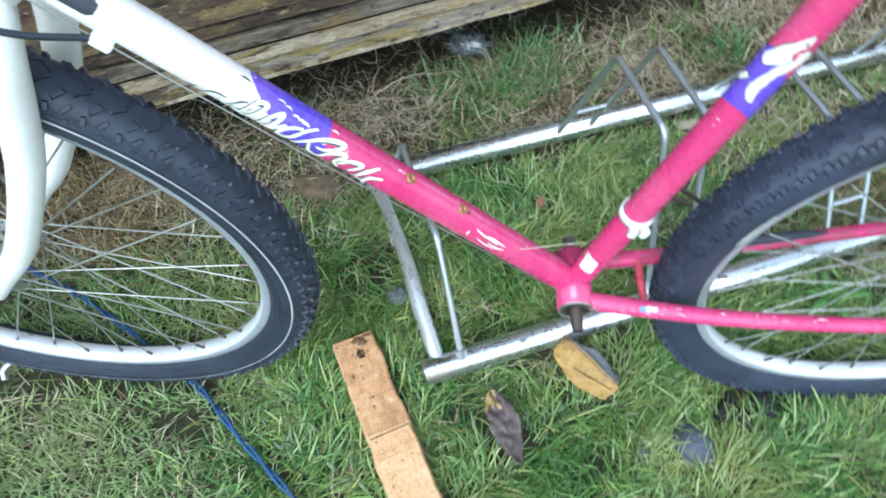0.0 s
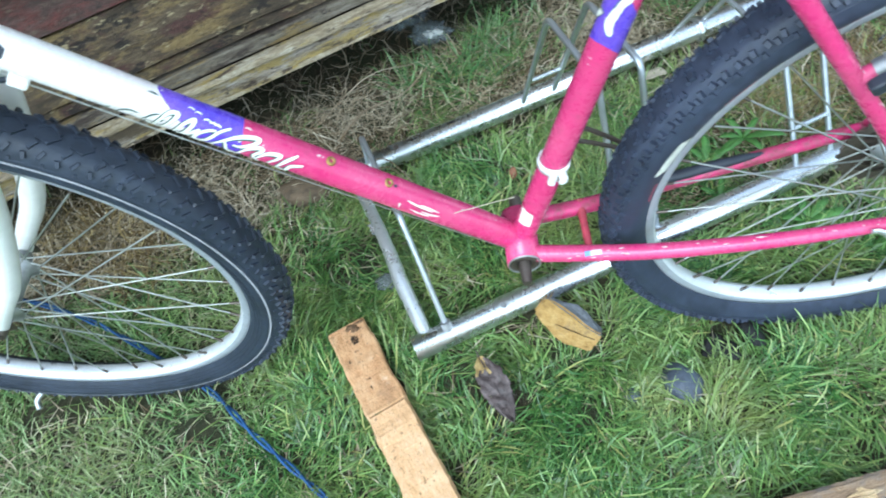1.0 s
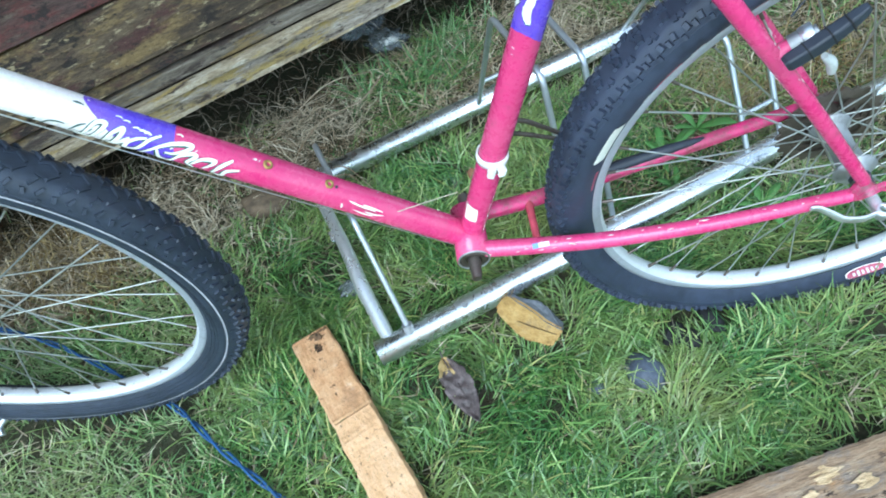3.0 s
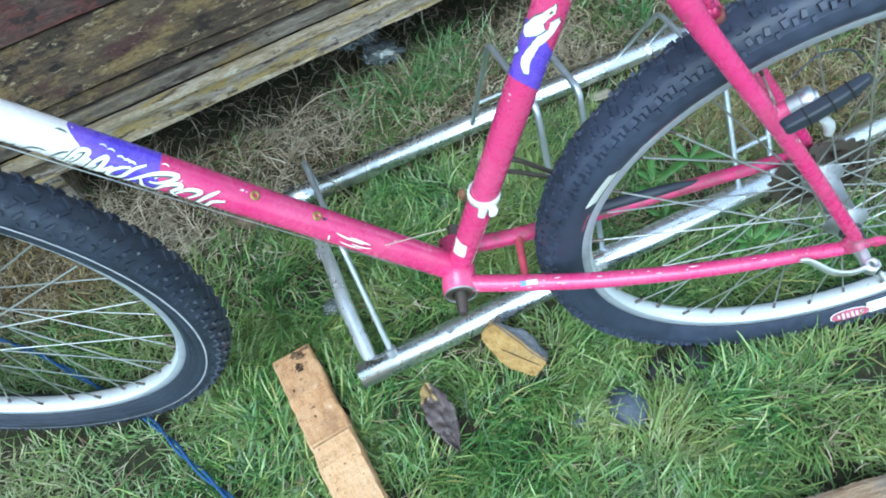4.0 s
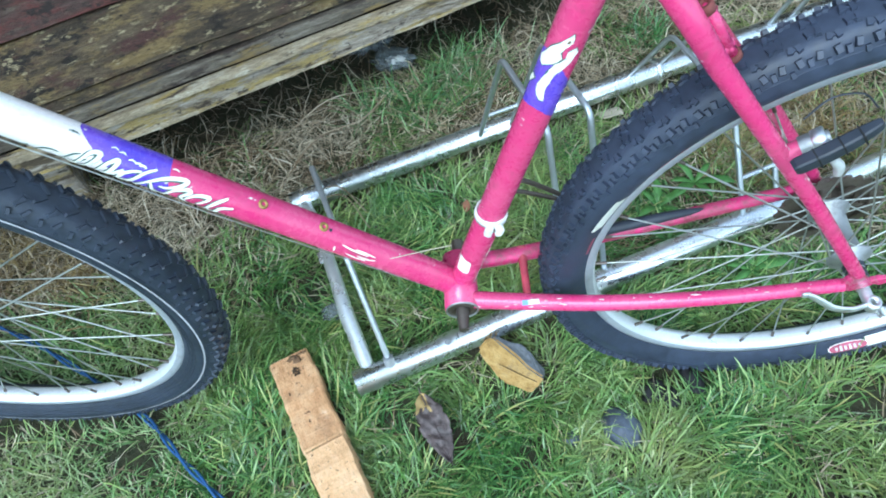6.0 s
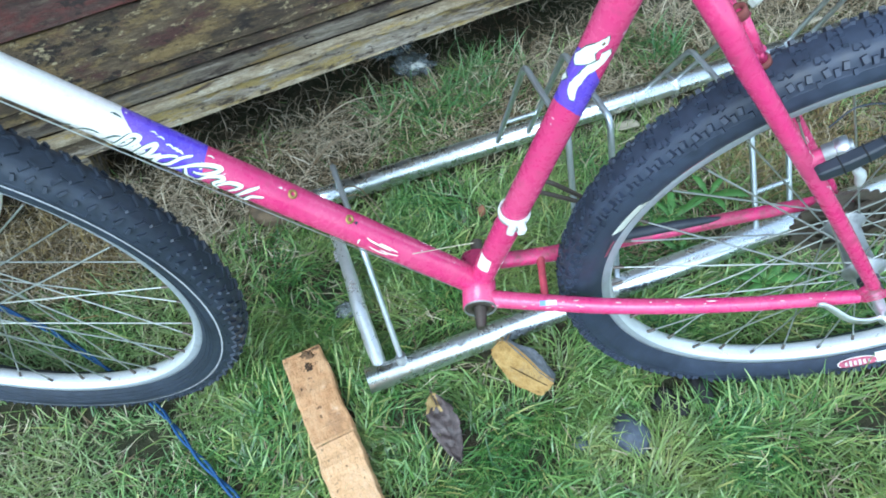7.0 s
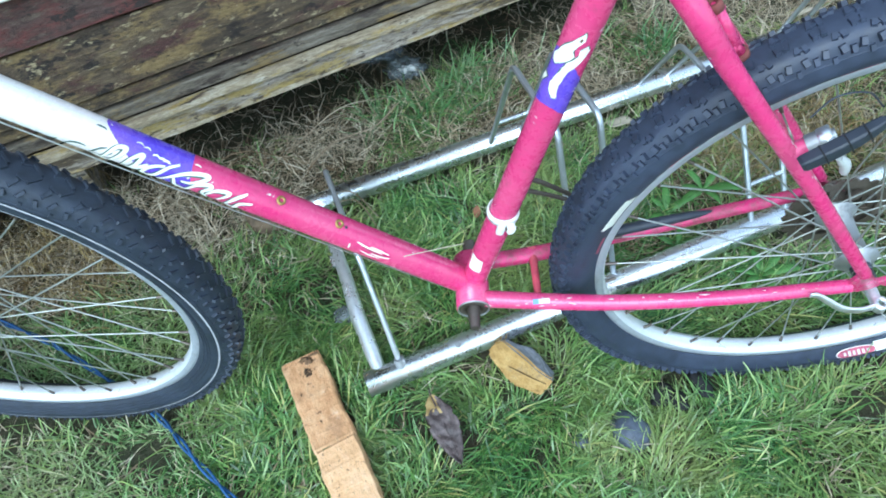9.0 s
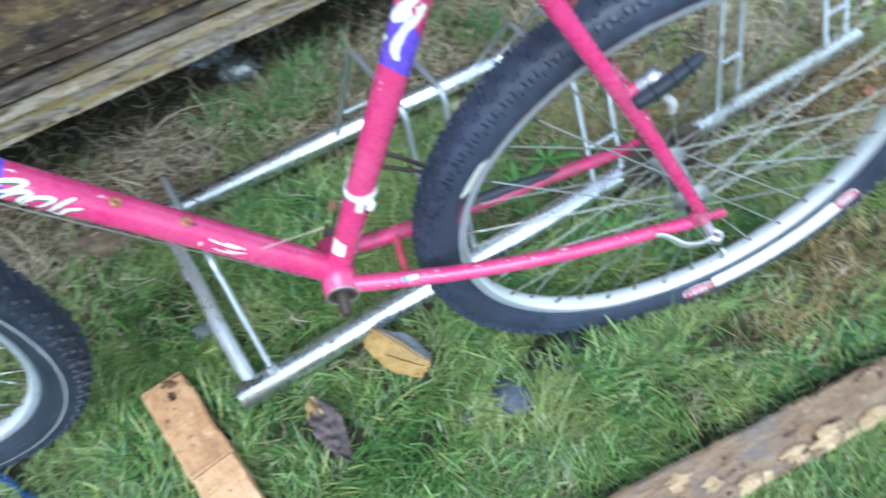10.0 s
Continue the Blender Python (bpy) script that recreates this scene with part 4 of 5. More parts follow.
    hp = [(0.006, -0.05), (0.0095, -0.05), (0.0115, -0.040), (0.0125, -0.036), (fr + 0.004, -0.0325), (fr + 0.004, -0.0295), (0.0150, -0.025), (0.0135, 0.0), (0.0150, 0.025), (fr + 0.004, 0.0295), (fr + 0.004, 0.0325), (0.0125, 0.036), (0.0095, 0.050), (0.006, 0.05)]
    part("hub", revolve(hp, 40), M_HUB, w, "silver alloy hub")
    part("axle", sweep([(0, -0.074, 0), (0, 0.074, 0)], 0.005, 12), M_DARKSTEEL, w)
    part("locknut", tube_open((0, -0.062, 0), (0, -0.049, 0), 0.0105, 0.004, 16), M_BLACK if rear else M_DARKSTEEL, w)
    # spokes: crossed three over, leading and trailing on either side
    spoke_mesh = None
    N = 36
    for i in range(N):
        side = -1 if i % 2 == 0 else 1
        lead = 1 if (i // 2) % 2 == 0 else -1
        ar = math.tau * i / N + 0.03
        ah = ar + lead * radians(62)
        p = Vector((fr * math.cos(ah), side * fl, fr * math.sin(ah)))
        q = Vector((0.2670 * math.cos(ar), side * 0.002, 0.2670 * math.sin(ar)))
        ln = (q - p).length
        if spoke_mesh is None:
            b2 = sweep([(0, 0, 0), (0, 0, ln - 0.012)], 0.00105, 6)
            sweep([(0, 0, ln - 0.013), (0, 0, ln - 0.002), (0, 0, ln + 0.002)], [0.0018, 0.0019, 0.0024], 8, b2)
            for f in b2.faces:
                if f.calc_center_median().z > ln - 0.013:
                    f.material_index = 1
            spoke_mesh = bpy.data.meshes.new("spoke")
            b2.to_mesh(spoke_mesh)
            b2.free()
            spoke_mesh.materials.append(M_SPOKE)
            spoke_mesh.materials.append(M_DARKSTEEL)
        o = new("spoke", spoke_mesh)
        o.parent = w
        o.matrix_basis = Matrix.Translation(p) @ (q - p).to_track_quat('Z', 'Y').to_matrix().to_4x4()
    w_sections[rear] = section
    return w


rear = make_wheel("rear_wheel", HUB, "rear wheel with chunky block tread", True)
front = make_wheel("front_wheel", FHUB, "front wheel with low chevron tread", False)


def side_band(r0, r1, a0, a1, which, lift=0.0006, n=24):
    """A printed strip that hugs a tyre's side between two radii and two angles."""
    bm = bmesh.new()
    prev = None
    for i in range(n + 1):
        a = a0 + (a1 - a0) * i / n
        row = []
        for j in range(6):
            r = r0 + (r1 - r0) * j / 5
            row.append(bm.verts.new((r * math.cos(a), -side_at(r, w_sections[which]) - lift, r * math.sin(a))))
        if prev:
            for j in range(5):
                bm.faces.new((prev[j], prev[j + 1], row[j + 1], row[j])).smooth = True
        prev = row
    return bm


part("sidewall_label", side_band(0.2846, 0.3000, radians(-64), radians(-24), True), M_DECAL, rear, "white sidewall label strip")
part("sidewall_label", side_band(0.2838, 0.2985, radians(152), radians(162), True), M_DECAL, rear, "white sidewall label strip")


def oval_print(a0, a1, h, lift):
    """An oval printed on the rear tyre's side."""
    bm = bmesh.new()
    prev = None
    for i in range(15):
        v = (i / 14 * 2 - 1) * 0.985
        half, a = h * (1 - v * v) ** 0.4, (a0 + a1) / 2 + (a1 - a0) / 2 * v
        row = []
        for j in range(7):
            r = 0.2930 + half * (j / 3 - 1)
            row.append(bm.verts.new((r * math.cos(a), -side_at(r, w_sections[True]) - lift, r * math.sin(a))))
        if prev:
            for j in range(6):
                bm.faces.new((prev[j], prev[j + 1], row[j + 1], row[j])).smooth = True
        prev = row
    return bm


for a0, a1 in ((radians(-73.5), radians(-63.8)), (radians(-24.5), radians(-17.5))):
    rim_print = part("label_edge", oval_print(a0 - 0.004, a1 + 0.004, 0.0072, 0.0005), M_DECAL, rear, "pale edge of an oval label")
    oval = part("red_oval_label", oval_print(a0, a1, 0.0064, 0.0008), M_RED, rim_print)
    for u, h in ((0.20, 0.0022), (0.32, 0.0036), (0.44, 0.0028), (0.56, 0.0036), (0.68, 0.0028), (0.80, 0.0020)):
        c = a0 + (a1 - a0) * u
        part("print_bar", side_band(0.2930 - h, 0.2930 + h, c - 0.005, c + 0.006, True, 0.0011, 2), M_SILVERPRINT, rim_print)
part("sidewall_line", side_band(0.3062, 0.3082, 0, math.tau, False, 0.0006, 128), M_GREYLINE, front, "thin grey sidewall line")

for a0, a1, m in ((96, 101, M_RED), (102, 104.5, M_SILVERPRINT), (106, 112, M_RED), (113, 115, M_SILVERPRINT), (117, 122, M_RED), (126, 129, M_SILVERPRINT), (131, 134, M_SILVERPRINT), (136, 143, M_RED), (144, 146, M_SILVERPRINT), (166, 172, M_RED)):
    part("worn_print", side_band(0.2840, 0.2862 + 0.0010 * (a0 % 3), radians(a0), radians(a1), True, 0.0006, 10), m, rear, "worn streak of sidewall print")
# rear sprockets
bm = bmesh.new()
for k, r in enumerate((0.056, 0.050, 0.044, 0.038, 0.032, 0.026)):
    y = 0.034 + k * 0.0042
    teeth = int(r * 480)
    ring0, ring1 = [], []
    for i in range(teeth * 4):
        a = math.tau * i / (teeth * 4)
        rr = r + (0.0022 if i % 4 in (1, 2) else -0.0022)
        ring0.append(bm.verts.new((rr * math.cos(a), y, rr * math.sin(a))))
        ring1.append(bm.verts.new((rr * math.cos(a), y + 0.002, rr * math.sin(a))))
    m = len(ring0)
    hole = max(0.018, r - 0.012)
    in0, in1 = [[bm.verts.new((hole * math.cos(math.tau * i / m), h, hole * math.sin(math.tau * i / m))) for i in range(m)] for h in (y, y + 0.002)]
    for i in range(m):
        j = (i + 1) % m
        bm.faces.new((ring0[i], ring1[i], ring1[j], ring0[j]))
        bm.faces.new((in0[i], in0[j], in1[j], in1[i]))
        bm.faces.new((ring0[i], ring0[j], in0[j], in0[i]))
        bm.faces.new((ring1[i], in1[i], in1[j], ring1[j]))
for k in range(6):
    # arms that carry the larger sprockets
    block((0.036, 0.006, 0.010), bm, Matrix.Rotation(math.tau * k / 6 + 0.2, 4, 'Y') @ Matrix.Translation((0.032, 0.040, 0)), 0.001)
sweep([(0, 0.032, 0), (0, 0.058, 0)], 0.019, 20, bm)
bmesh.ops.recalc_face_normals(bm, faces=bm.faces)
part("cassette", bm, M_CASSETTE, rear, "rusty sprocket cassette")
# quick release
lever = smooth_path([(0.000, -0.088, -0.002), (-0.018, -0.092, -0.002), (-0.038, -0.091, 0.003), (-0.056, -0.086, 0.015), (-0.066, -0.083, 0.021), (-0.074, -0.082, 0.022)], 5)
k = len(lever)
part("quick_release_lever", sweep(lever, [0.0058 - 0.0026 * i / k for i in range(k)], 12, flat=0.42), M_ALLOY, rear, "curved silver quick-release lever")
part("quick_release_cam", tube_open((0.002, -0.089, -0.006), (0.002, -0.089, 0.006), 0.0074, 0.0034, 18), M_ALLOY, rear)
part("locknut", sweep([(0, -0.026, 0), (0, -0.030, 0), (0, -0.046, 0), (0, -0.048, 0)], [0.0095, 0.0112, 0.0112, 0.0095], 20), M_BLACK, rear, "black axle cone cover")
va = radians(-57.0)
part("valve", sweep([Vector((math.cos(va), 0, math.sin(va))) * r for r in (0.270, 0.262, 0.261, 0.243, 0.242)], [0.0045, 0.0045, 0.0030, 0.0030, 0.0016], 12), M_ALLOY, rear, "silver tyre valve")
part("quick_release_nut", sweep([(0, -0.086, 0), (0, -0.068, 0)], 0.0062, 16), M_ALLOY, rear)

# rear brake, swung open
stay_p = Vector((0.284, -0.054, 0.252))
out_d = Vector((0.83, -0.05, 0.55)).normalized()
part("brake_boss", sweep([stay_p, stay_p + out_d * 0.019], 0.0080, 14), M_PINK, bike)
brake = part("brake_arm", sweep([stay_p + out_d * 0.017, stay_p + out_d * 0.027], 0.0096, 18), M_HUB, bike, "silver cantilever brake pivot")
part("pivot_nut", sweep([stay_p + out_d * 0.0265, stay_p + out_d * 0.0272, stay_p + out_d * 0.0365, stay_p + out_d * 0.0372], [0.0098, 0.0108, 0.0108, 0.0098], 18), M_ALLOY, brake)
part("pivot_bolt", sweep([stay_p + out_d * 0.0365, stay_p + out_d * 0.0400], 0.0062, 6), M_HUB, brake)
tang = Vector((0.84, 0.10, 0.54)).normalized()
pad_c = Vector((0.3100, -0.0790, 0.2875))
rotm = tang.to_track_quat('X', 'Z').to_matrix().to_4x4()
pad_bm = bmesh.new()
loops = []
for u, wide, tall in ((-0.034, 0.0044, 0.0052), (-0.031, 0.0056, 0.0064), (-0.010, 0.0060, 0.0068), (0.010, 0.0058, 0.0062), (0.024, 0.0048, 0.0052), (0.032, 0.0036, 0.0042), (0.034, 0.0026, 0.0030)):
    bow = 0.0022 * (u / 0.036) ** 2
    loops.append([pad_bm.verts.new(Vector((u, bow + wide * math.copysign(abs(math.cos(k)) ** 0.35, math.cos(k)), tall * math.copysign(abs(math.sin(k)) ** 0.35, math.sin(k))))) for k in [math.tau * (i + 0.5) / 12 for i in range(12)]])
for p, q in zip(loops, loops[1:]):
    for k in range(12):
        pad_bm.faces.new((p[k], p[(k + 1) % 12], q[(k + 1) % 12], q[k]))
pad_bm.faces.new(list(reversed(loops[0])))
pad_bm.faces.new(loops[-1])
pad_bm.transform(Matrix.Translation(pad_c) @ rotm)
pad = part("brake_pad", pad_bm, M_BLACK, bike, "black rubber brake block")
for u in (-0.016, 0.003, 0.018):
    part("pad_groove", block((0.0012, 0.0124, 0.0138), None, Matrix.Translation(pad_c + tang * u) @ rotm, 0.0003), M_SHADEBLACK, pad)
part("pad_post", sweep([pad_c, stay_p + out_d * 0.032], 0.0032, 10), M_ALLOY, brake)
part("noodle", sweep(smooth_path([(0.327, -0.060, 0.248), (0.337, -0.058, 0.236), (0.342, -0.056, 0.222)], 5), [0.0030, 0.0036, 0.0042, 0.0046, 0.0048, 0.0048, 0.0048, 0.0046, 0.0044, 0.0042, 0.0036], 12), M_BOOT, bike, "milky plastic cable boot")
part("brake_cable", sweep(smooth_path([(0.296, -0.045, 0.285), (0.312, -0.042, 0.303), (0.338, -0.040, 0.302), (0.358, -0.038, 0.282)], 7), 0.0008, 6), M_BLACK, bike, "thin black brake cable")

# fork
for y in (-1, 1):
    leg = smooth_path([(-0.460, y * 0.020, 0.395), (-0.456, y * 0.046, 0.370), (-0.497, y * 0.052, 0.255), (-0.566, y * 0.056, 0.132), (-0.618, y * 0.058, 0.070), (-0.648, y * 0.058, 0.033)], 6)
    k = len(leg)
    part("fork_leg", sweep([p + Vector((0, 0.016, 0)) for p in leg], [0.0165 - 0.0060 * (i / k) ** 1.8 for i in range(k)], 18), M_WHITEPAINT, bike, "white enamelled fork leg")
    part("fork_dropout", block((0.026, 0.005, 0.030), None, pose(-0.650, y * 0.058 + 0.020, 0.031), 0.002), M_DARKSTEEL, bike)
part("fork_crown", sweep([(-0.468, -0.035, 0.392), (-0.468, 0.055, 0.392)], 0.0165, 18), M_WHITEPAINT, bike)

# ---- timber, stones and litter on the lawn ----
rnd = random.Random(11)


def batten():
    """Orange timber batten with a stepped joint part of the way along."""
    a, b = Vector((-0.068, 0.484, 0)), Vector((0.018, 0.282, 0))
    d = (b - a).normalized()
    ang = math.degrees(math.atan2(d.y, d.x))
    t = root("timber_batten", pose(a.x, a.y, 0.0, 0, -2, ang), "orange timber batten with a sawn joint in the grass", "timber")
    bm = bmesh.new()
    n, L, half, top = 90, 0.36, 0.0305, 0.027
    loops = []
    for i in range(n + 1):
        x = L * i / n
        step = 0.0035 if x > 0.152 else 0.0
        w = [0.0026 * noise.noise(Vector((x * 34, k * 5.5, 1))) + 0.0010 * noise.noise(Vector((x * 130, k * 5.5, 1))) for k in range(4)]
        grow = 1.0 + 0.20 * max(0, x - 0.02)
        prof = [(-half * grow + w[0], -0.012), (-half * grow + w[0], top - 0.003), (-half * grow + 0.003 + w[0], top + step + w[2]), (half * grow - 0.003 + w[1], top + step + w[3]), (half * grow + w[1], top - 0.003), (half * grow + w[1], -0.012)]
        loops.append([bm.verts.new((x, y, z)) for y, z in prof])
    for p, q in zip(loops, loops[1:]):
        for k in range(6):
            bm.faces.new((p[k], p[(k + 1) % 6], q[(k + 1) % 6], q[k]))
    bm.faces.new(loops[0])
    bm.faces.new(list(reversed(loops[-1])))
    bmesh.ops.recalc_face_normals(bm, faces=bm.faces)
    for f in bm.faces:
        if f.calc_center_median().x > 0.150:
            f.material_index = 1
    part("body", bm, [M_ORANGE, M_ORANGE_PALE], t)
    r = random.Random(21)
    # an eye-shaped knot with a dark ring, and damp stains at the sawn end
    for k in range(9):
        a = math.tau * k / 9
        b2 = lump(r.uniform(0.0013, 0.0024), (1.2, 0.7, 0.12), k * 1.7, 0.9, 3, 1.5)
        b2.transform(pose(0.030 + 0.0058 * math.cos(a), 0.003 + 0.0042 * math.sin(a), top + 0.0004, 0, 0, math.degrees(a)))
        part("knot_ring", b2, M_KNOT, t, "dark ring of a knot")
    for x, y, size in ((0.030, 0.003, 0.0018), (0.009, 0.010, 0.0024), (0.060, -0.018, 0.0016), (0.112, -0.006, 0.0014)):
        b2 = lump(size, (1.3, 0.7, 0.12), x * 400, 0.9, 3, 1.5)
        b2.transform(pose(x, y, top + 0.0004))
        part("knot", b2, M_KNOT, t, "dark knot stain")
    for k in range(5):
        b2 = lump(r.uniform(0.003, 0.006), (r.uniform(0.5, 1.0), r.uniform(0.7, 1.3), 0.05), k * 2.3 + 40, 0.9, 3, 1.5)
        b2.transform(pose(abs(r.gauss(0.004, 0.006)) + 0.003, r.uniform(-0.004, 0.024), top + 0.0003))
        part("dirt_stain", b2, M_STAIN, t, "dark dirt stain")
    return t


batten()


def broken_block():
    t = root("broken_block", pose(0.262, 0.434, 0.022, -44, 0, -36), "broken ochre masonry block with a grey top face", "rubble")
    bm = bmesh.new()
    for x, z in ((-0.050, 0.001), (-0.044, 0.0225), (-0.035, 0.034), (0.001, 0.025), (0.054, 0.014), (0.048, -0.008), (0.043, -0.019), (-0.007, -0.023)):
        bm.verts.new((x, -0.018, z))
    for x, z in ((-0.042, 0.002), (-0.044, 0.021), (0.008, 0.0267), (0.045, 0.006), (0.036, -0.020), (-0.010, -0.024)):
        bm.verts.new((x, 0.018, z))
    bmesh.ops.convex_hull(bm, input=bm.verts[:])
    bmesh.ops.dissolve_limit(bm, angle_limit=0.05, verts=bm.verts[:], edges=bm.edges[:])
    bmesh.ops.bevel(bm, geom=bm.edges[:], offset=0.003, segments=2, affect='EDGES')
    bmesh.ops.triangulate(bm, faces=bm.faces[:])
    bmesh.ops.subdivide_edges(bm, edges=bm.edges[:], cuts=3, use_grid_fill=True)
    bm.normal_update()
    for f in bm.faces:
        f.material_index = 1 if f.normal.z > 0.72 else 0
    for q in bm.verts:
        q.co += Vector([0.0030 * noise.noise(q.co * 45 + Vector((k * 9, 0, 0))) + 0.0012 * noise.noise(q.co * 160 + Vector((k * 9, 0, 0))) for k in range(3)])
    part("body", bm, [M_OCHRE, M_GREYTOP], t)
    part("crack", sweep([(-0.0130, -0.0186, 0.0010), (0.009, -0.0190, 0.0015), (0.031, -0.0190, 0.0022), (0.047, -0.0184, 0.0035)], [0.0004, 0.0009, 0.0006, 0.0008], 6), M_KNOT, t, "dark crack line")
    return t


broken_block()


def dead_leaf():
    t = root("dead_leaf", pose(0.147, 0.353, 0.024, 4, 3, -70), "curled dark brown dead leaf on the grass", "leaf")
    bm = bmesh.new()
    n, L = 36, 0.105
    rows = []
    for i in range(n + 1):
        u = i / n
        x = L * (u - 0.5)
        w = 0.0195 * (math.sin(math.pi * u ** 0.85) ** 0.75) * (1 + 0.03 * math.sin(u * 62) + 0.16 * noise.noise(Vector((u * 9, 2, 5))) + 0.07 * noise.noise(Vector((u * 31, 4, 5)))) + 0.0006
        row = []
        for j in range(-4, 5):
            k = j / 4
            z = 0.007 * abs(k) ** 1.4 - 0.006 * (u - 0.5) ** 2 * 4 + 0.0090 * noise.noise(Vector((x * 75, k * 3.2, 4))) + 0.0009 * abs(math.sin(u * 20 + abs(k) * 2)) + 0.004 * noise.noise(Vector((x * 28, k * 1.4, 9)))
            row.append(bm.verts.new((x, w * k, z)))
        rows.append(row)
    for a, b in zip(rows, rows[1:]):
        for j in range(8):
            f = bm.faces.new((a[j], b[j], b[j + 1], a[j + 1]))
            f.smooth = True
    bm.normal_update()
    bmesh.ops.solidify(bm, geom=bm.faces[:], thickness=0.0007)
    for f in bm.faces:
        c = f.calc_center_median()
        if c.x < -0.030 + 0.016 * noise.noise(Vector((c.y * 160, 7, 1))) and c.y < 0.004:
            f.material_index = 1
    part("blade", bm, [M_DEADLEAF, M_TANLEAF], t)
    bm = sweep([(L * (u - 0.5), 0, 0.0015 - 0.006 * (u - 0.5) ** 2 * 4) for u in np.linspace(-0.12, 0.97, 12)], [0.0013 - 0.0008 * k / 11 for k in range(12)], 6)
    part("midrib", bm, M_DEADLEAF, t)
    for k in range(1, 6):
        u = k / 6.5
        for s in (-1, 1):
            w = 0.027 * math.sin(math.pi * u ** 0.85) ** 0.75
            p0 = Vector((L * (u - 0.5), 0, 0.0015))
            p1 = Vector((L * (u - 0.40), s * w * 0.85, 0.0075))
            part("vein", sweep([p0, p0.lerp(p1, 0.5) - Vector((0, 0, 0.0013)), p1], [0.0005, 0.0004, 0.0002], 5), M_DEADLEAF, t)
    return t


dead_leaf()


def small_leaf(x, y, size, material, label, seed, slim=0.30):
    """A small fallen leaf, bent along its midrib."""
    r = random.Random(seed)
    bm = bmesh.new()
    rows = []
    for i in range(9):
        u = i / 8
        w = size * slim * math.sin(math.pi * (u * 0.96 + 0.02)) ** 0.8
        rows.append([bm.verts.new((size * (u - 0.5), w * j, 0.25 * abs(w * j) + size * 0.08 * math.sin(u * 5 + seed) + r.uniform(0, 0.001))) for j in (-1, -0.5, 0, 0.5, 1)])
    for p, q in zip(rows, rows[1:]):
        for j in range(4):
            f = bm.faces.new((p[j], q[j], q[j + 1], p[j + 1]))
            f.smooth = True
    bm.normal_update()
    bmesh.ops.solidify(bm, geom=bm.faces[:], thickness=0.0006)
    ob = link_mesh("fallen_leaf", bm, material)
    ob.matrix_world = pose(x, y, soil(x, y) + 0.024, r.uniform(-15, 15), r.uniform(-15, 15), r.uniform(0, 360))
    return tagged(ob, label, "leaf", "fallen leaves")


small_leaf(0.500, 0.898, 0.050, M_PALELEAF, "pale dry leaf fallen in the straw", 1)
small_leaf(0.223, 0.727, 0.024, M_REDLEAF, "small red-brown leaf fallen in the grass", 2)
# slim leaf shape whose pale colour imitates a silver streak of the rack
small_leaf(0.910, 1.128, 0.055, M_PALELEAF, "narrow pale leaf shape standing in for a silver streak on the rack", 4, 0.10)
small_leaf(1.385, 0.930, 0.040, M_PALELEAF, "pale dry leaf fallen in the grass", 5)


for k, (lx, ly, sz) in enumerate(((1.23, 0.70, 0.032), (1.31, 0.73, 0.040), (1.34, 0.67, 0.030), (1.27, 0.75, 0.026))):
    small_leaf(lx, ly, sz, (M_REDLEAF, M_TANLEAF)[k % 2], "small brown dead leaf on bare soil", 20 + k)
connector = root("plastic_connector", pose(0.820, 1.207, soil(0.820, 1.207) + 0.026, 18, 8, 35), "small white plastic connector lying in the straw", "litter")
part("body", block((0.024, 0.020, 0.016), None, pose(0, 0, 0), 0.003), M_WHITEPLASTIC, connector)
part("collar", block((0.010, 0.015, 0.013), None, pose(0.016, 0, 0), 0.002), M_HUB, connector, "grey metal collar")


def stone(name, at, radius, squash, material, label, seed, amount=0.2):
    bm = lump(radius, squash, seed, amount)
    ob = link_mesh(name, bm, material)
    ob.matrix_world = Matrix.Translation(at) @ Matrix.Rotation(seed, 4, 'Z')
    return tagged(ob, label, "stone")


stone("stone", (0.402, 0.334, -0.006), 0.031, (1.0, 0.85, 0.62), M_STONE, "dark grey rounded stone sunk in grass", 2, 0.14)
stone("stone", (0.332, 0.327, -0.006), 0.012, (1.0, 0.9, 0.7), M_STONE, "small dark stone half hidden in grass", 6, 0.3)
stone("stone", (-0.150, 0.780, 0.000), 0.038, (1.2, 0.75, 0.42), M_BROWNSTONE, "flat ochre brown stone in dry grass", 3)
# three black lumps imitate the shadowed holes in the grass by the rear tyre
stone("dark_hollow", (0.456, 0.380, -0.004), 0.016, (1.2, 0.8, 0.5), M_SHADEBLACK, "black lump standing in for a shaded hollow by the rear tyre", 4, 0.4)
stone("dark_hollow", (0.513, 0.392, -0.004), 0.019, (1.3, 0.7, 0.5), M_SHADEBLACK, "black lump standing in for a shaded hollow by the rear tyre", 5, 0.4)
stone("dark_hollow", (0.478, 0.370, -0.006), 0.014, (1.2, 0.9, 0.5), M_SHADEBLACK, "small black lump standing in for a shaded hollow by the tyre", 8, 0.4)


def scrap(at, radius, squash, material, label, seed):
    bm = lump(radius, squash, seed, 0.75, 4, 3.2)
    ob = link_mesh("plastic_scrap", bm, material)
    ob.matrix_world = Matrix.Translation(at)
    return tagged(ob, label, "litter")


scrap((0.113, 1.105, 0.020), 0.028, (1.2, 0.8, 0.65), M_CLEAR, "crumpled clear plastic film by the shed", 1)
scrap((0.060, 1.177, 0.014), 0.034, (1.3, 0.7, 0.5), M_CLEAR, "crumpled clear plastic film under the shed", 2)
scrap((-0.006, 0.562, 0.008), 0.013, (1.1, 0.9, 0.35), M_CLEAR, "flat scrap of clear plastic in grass", 3)
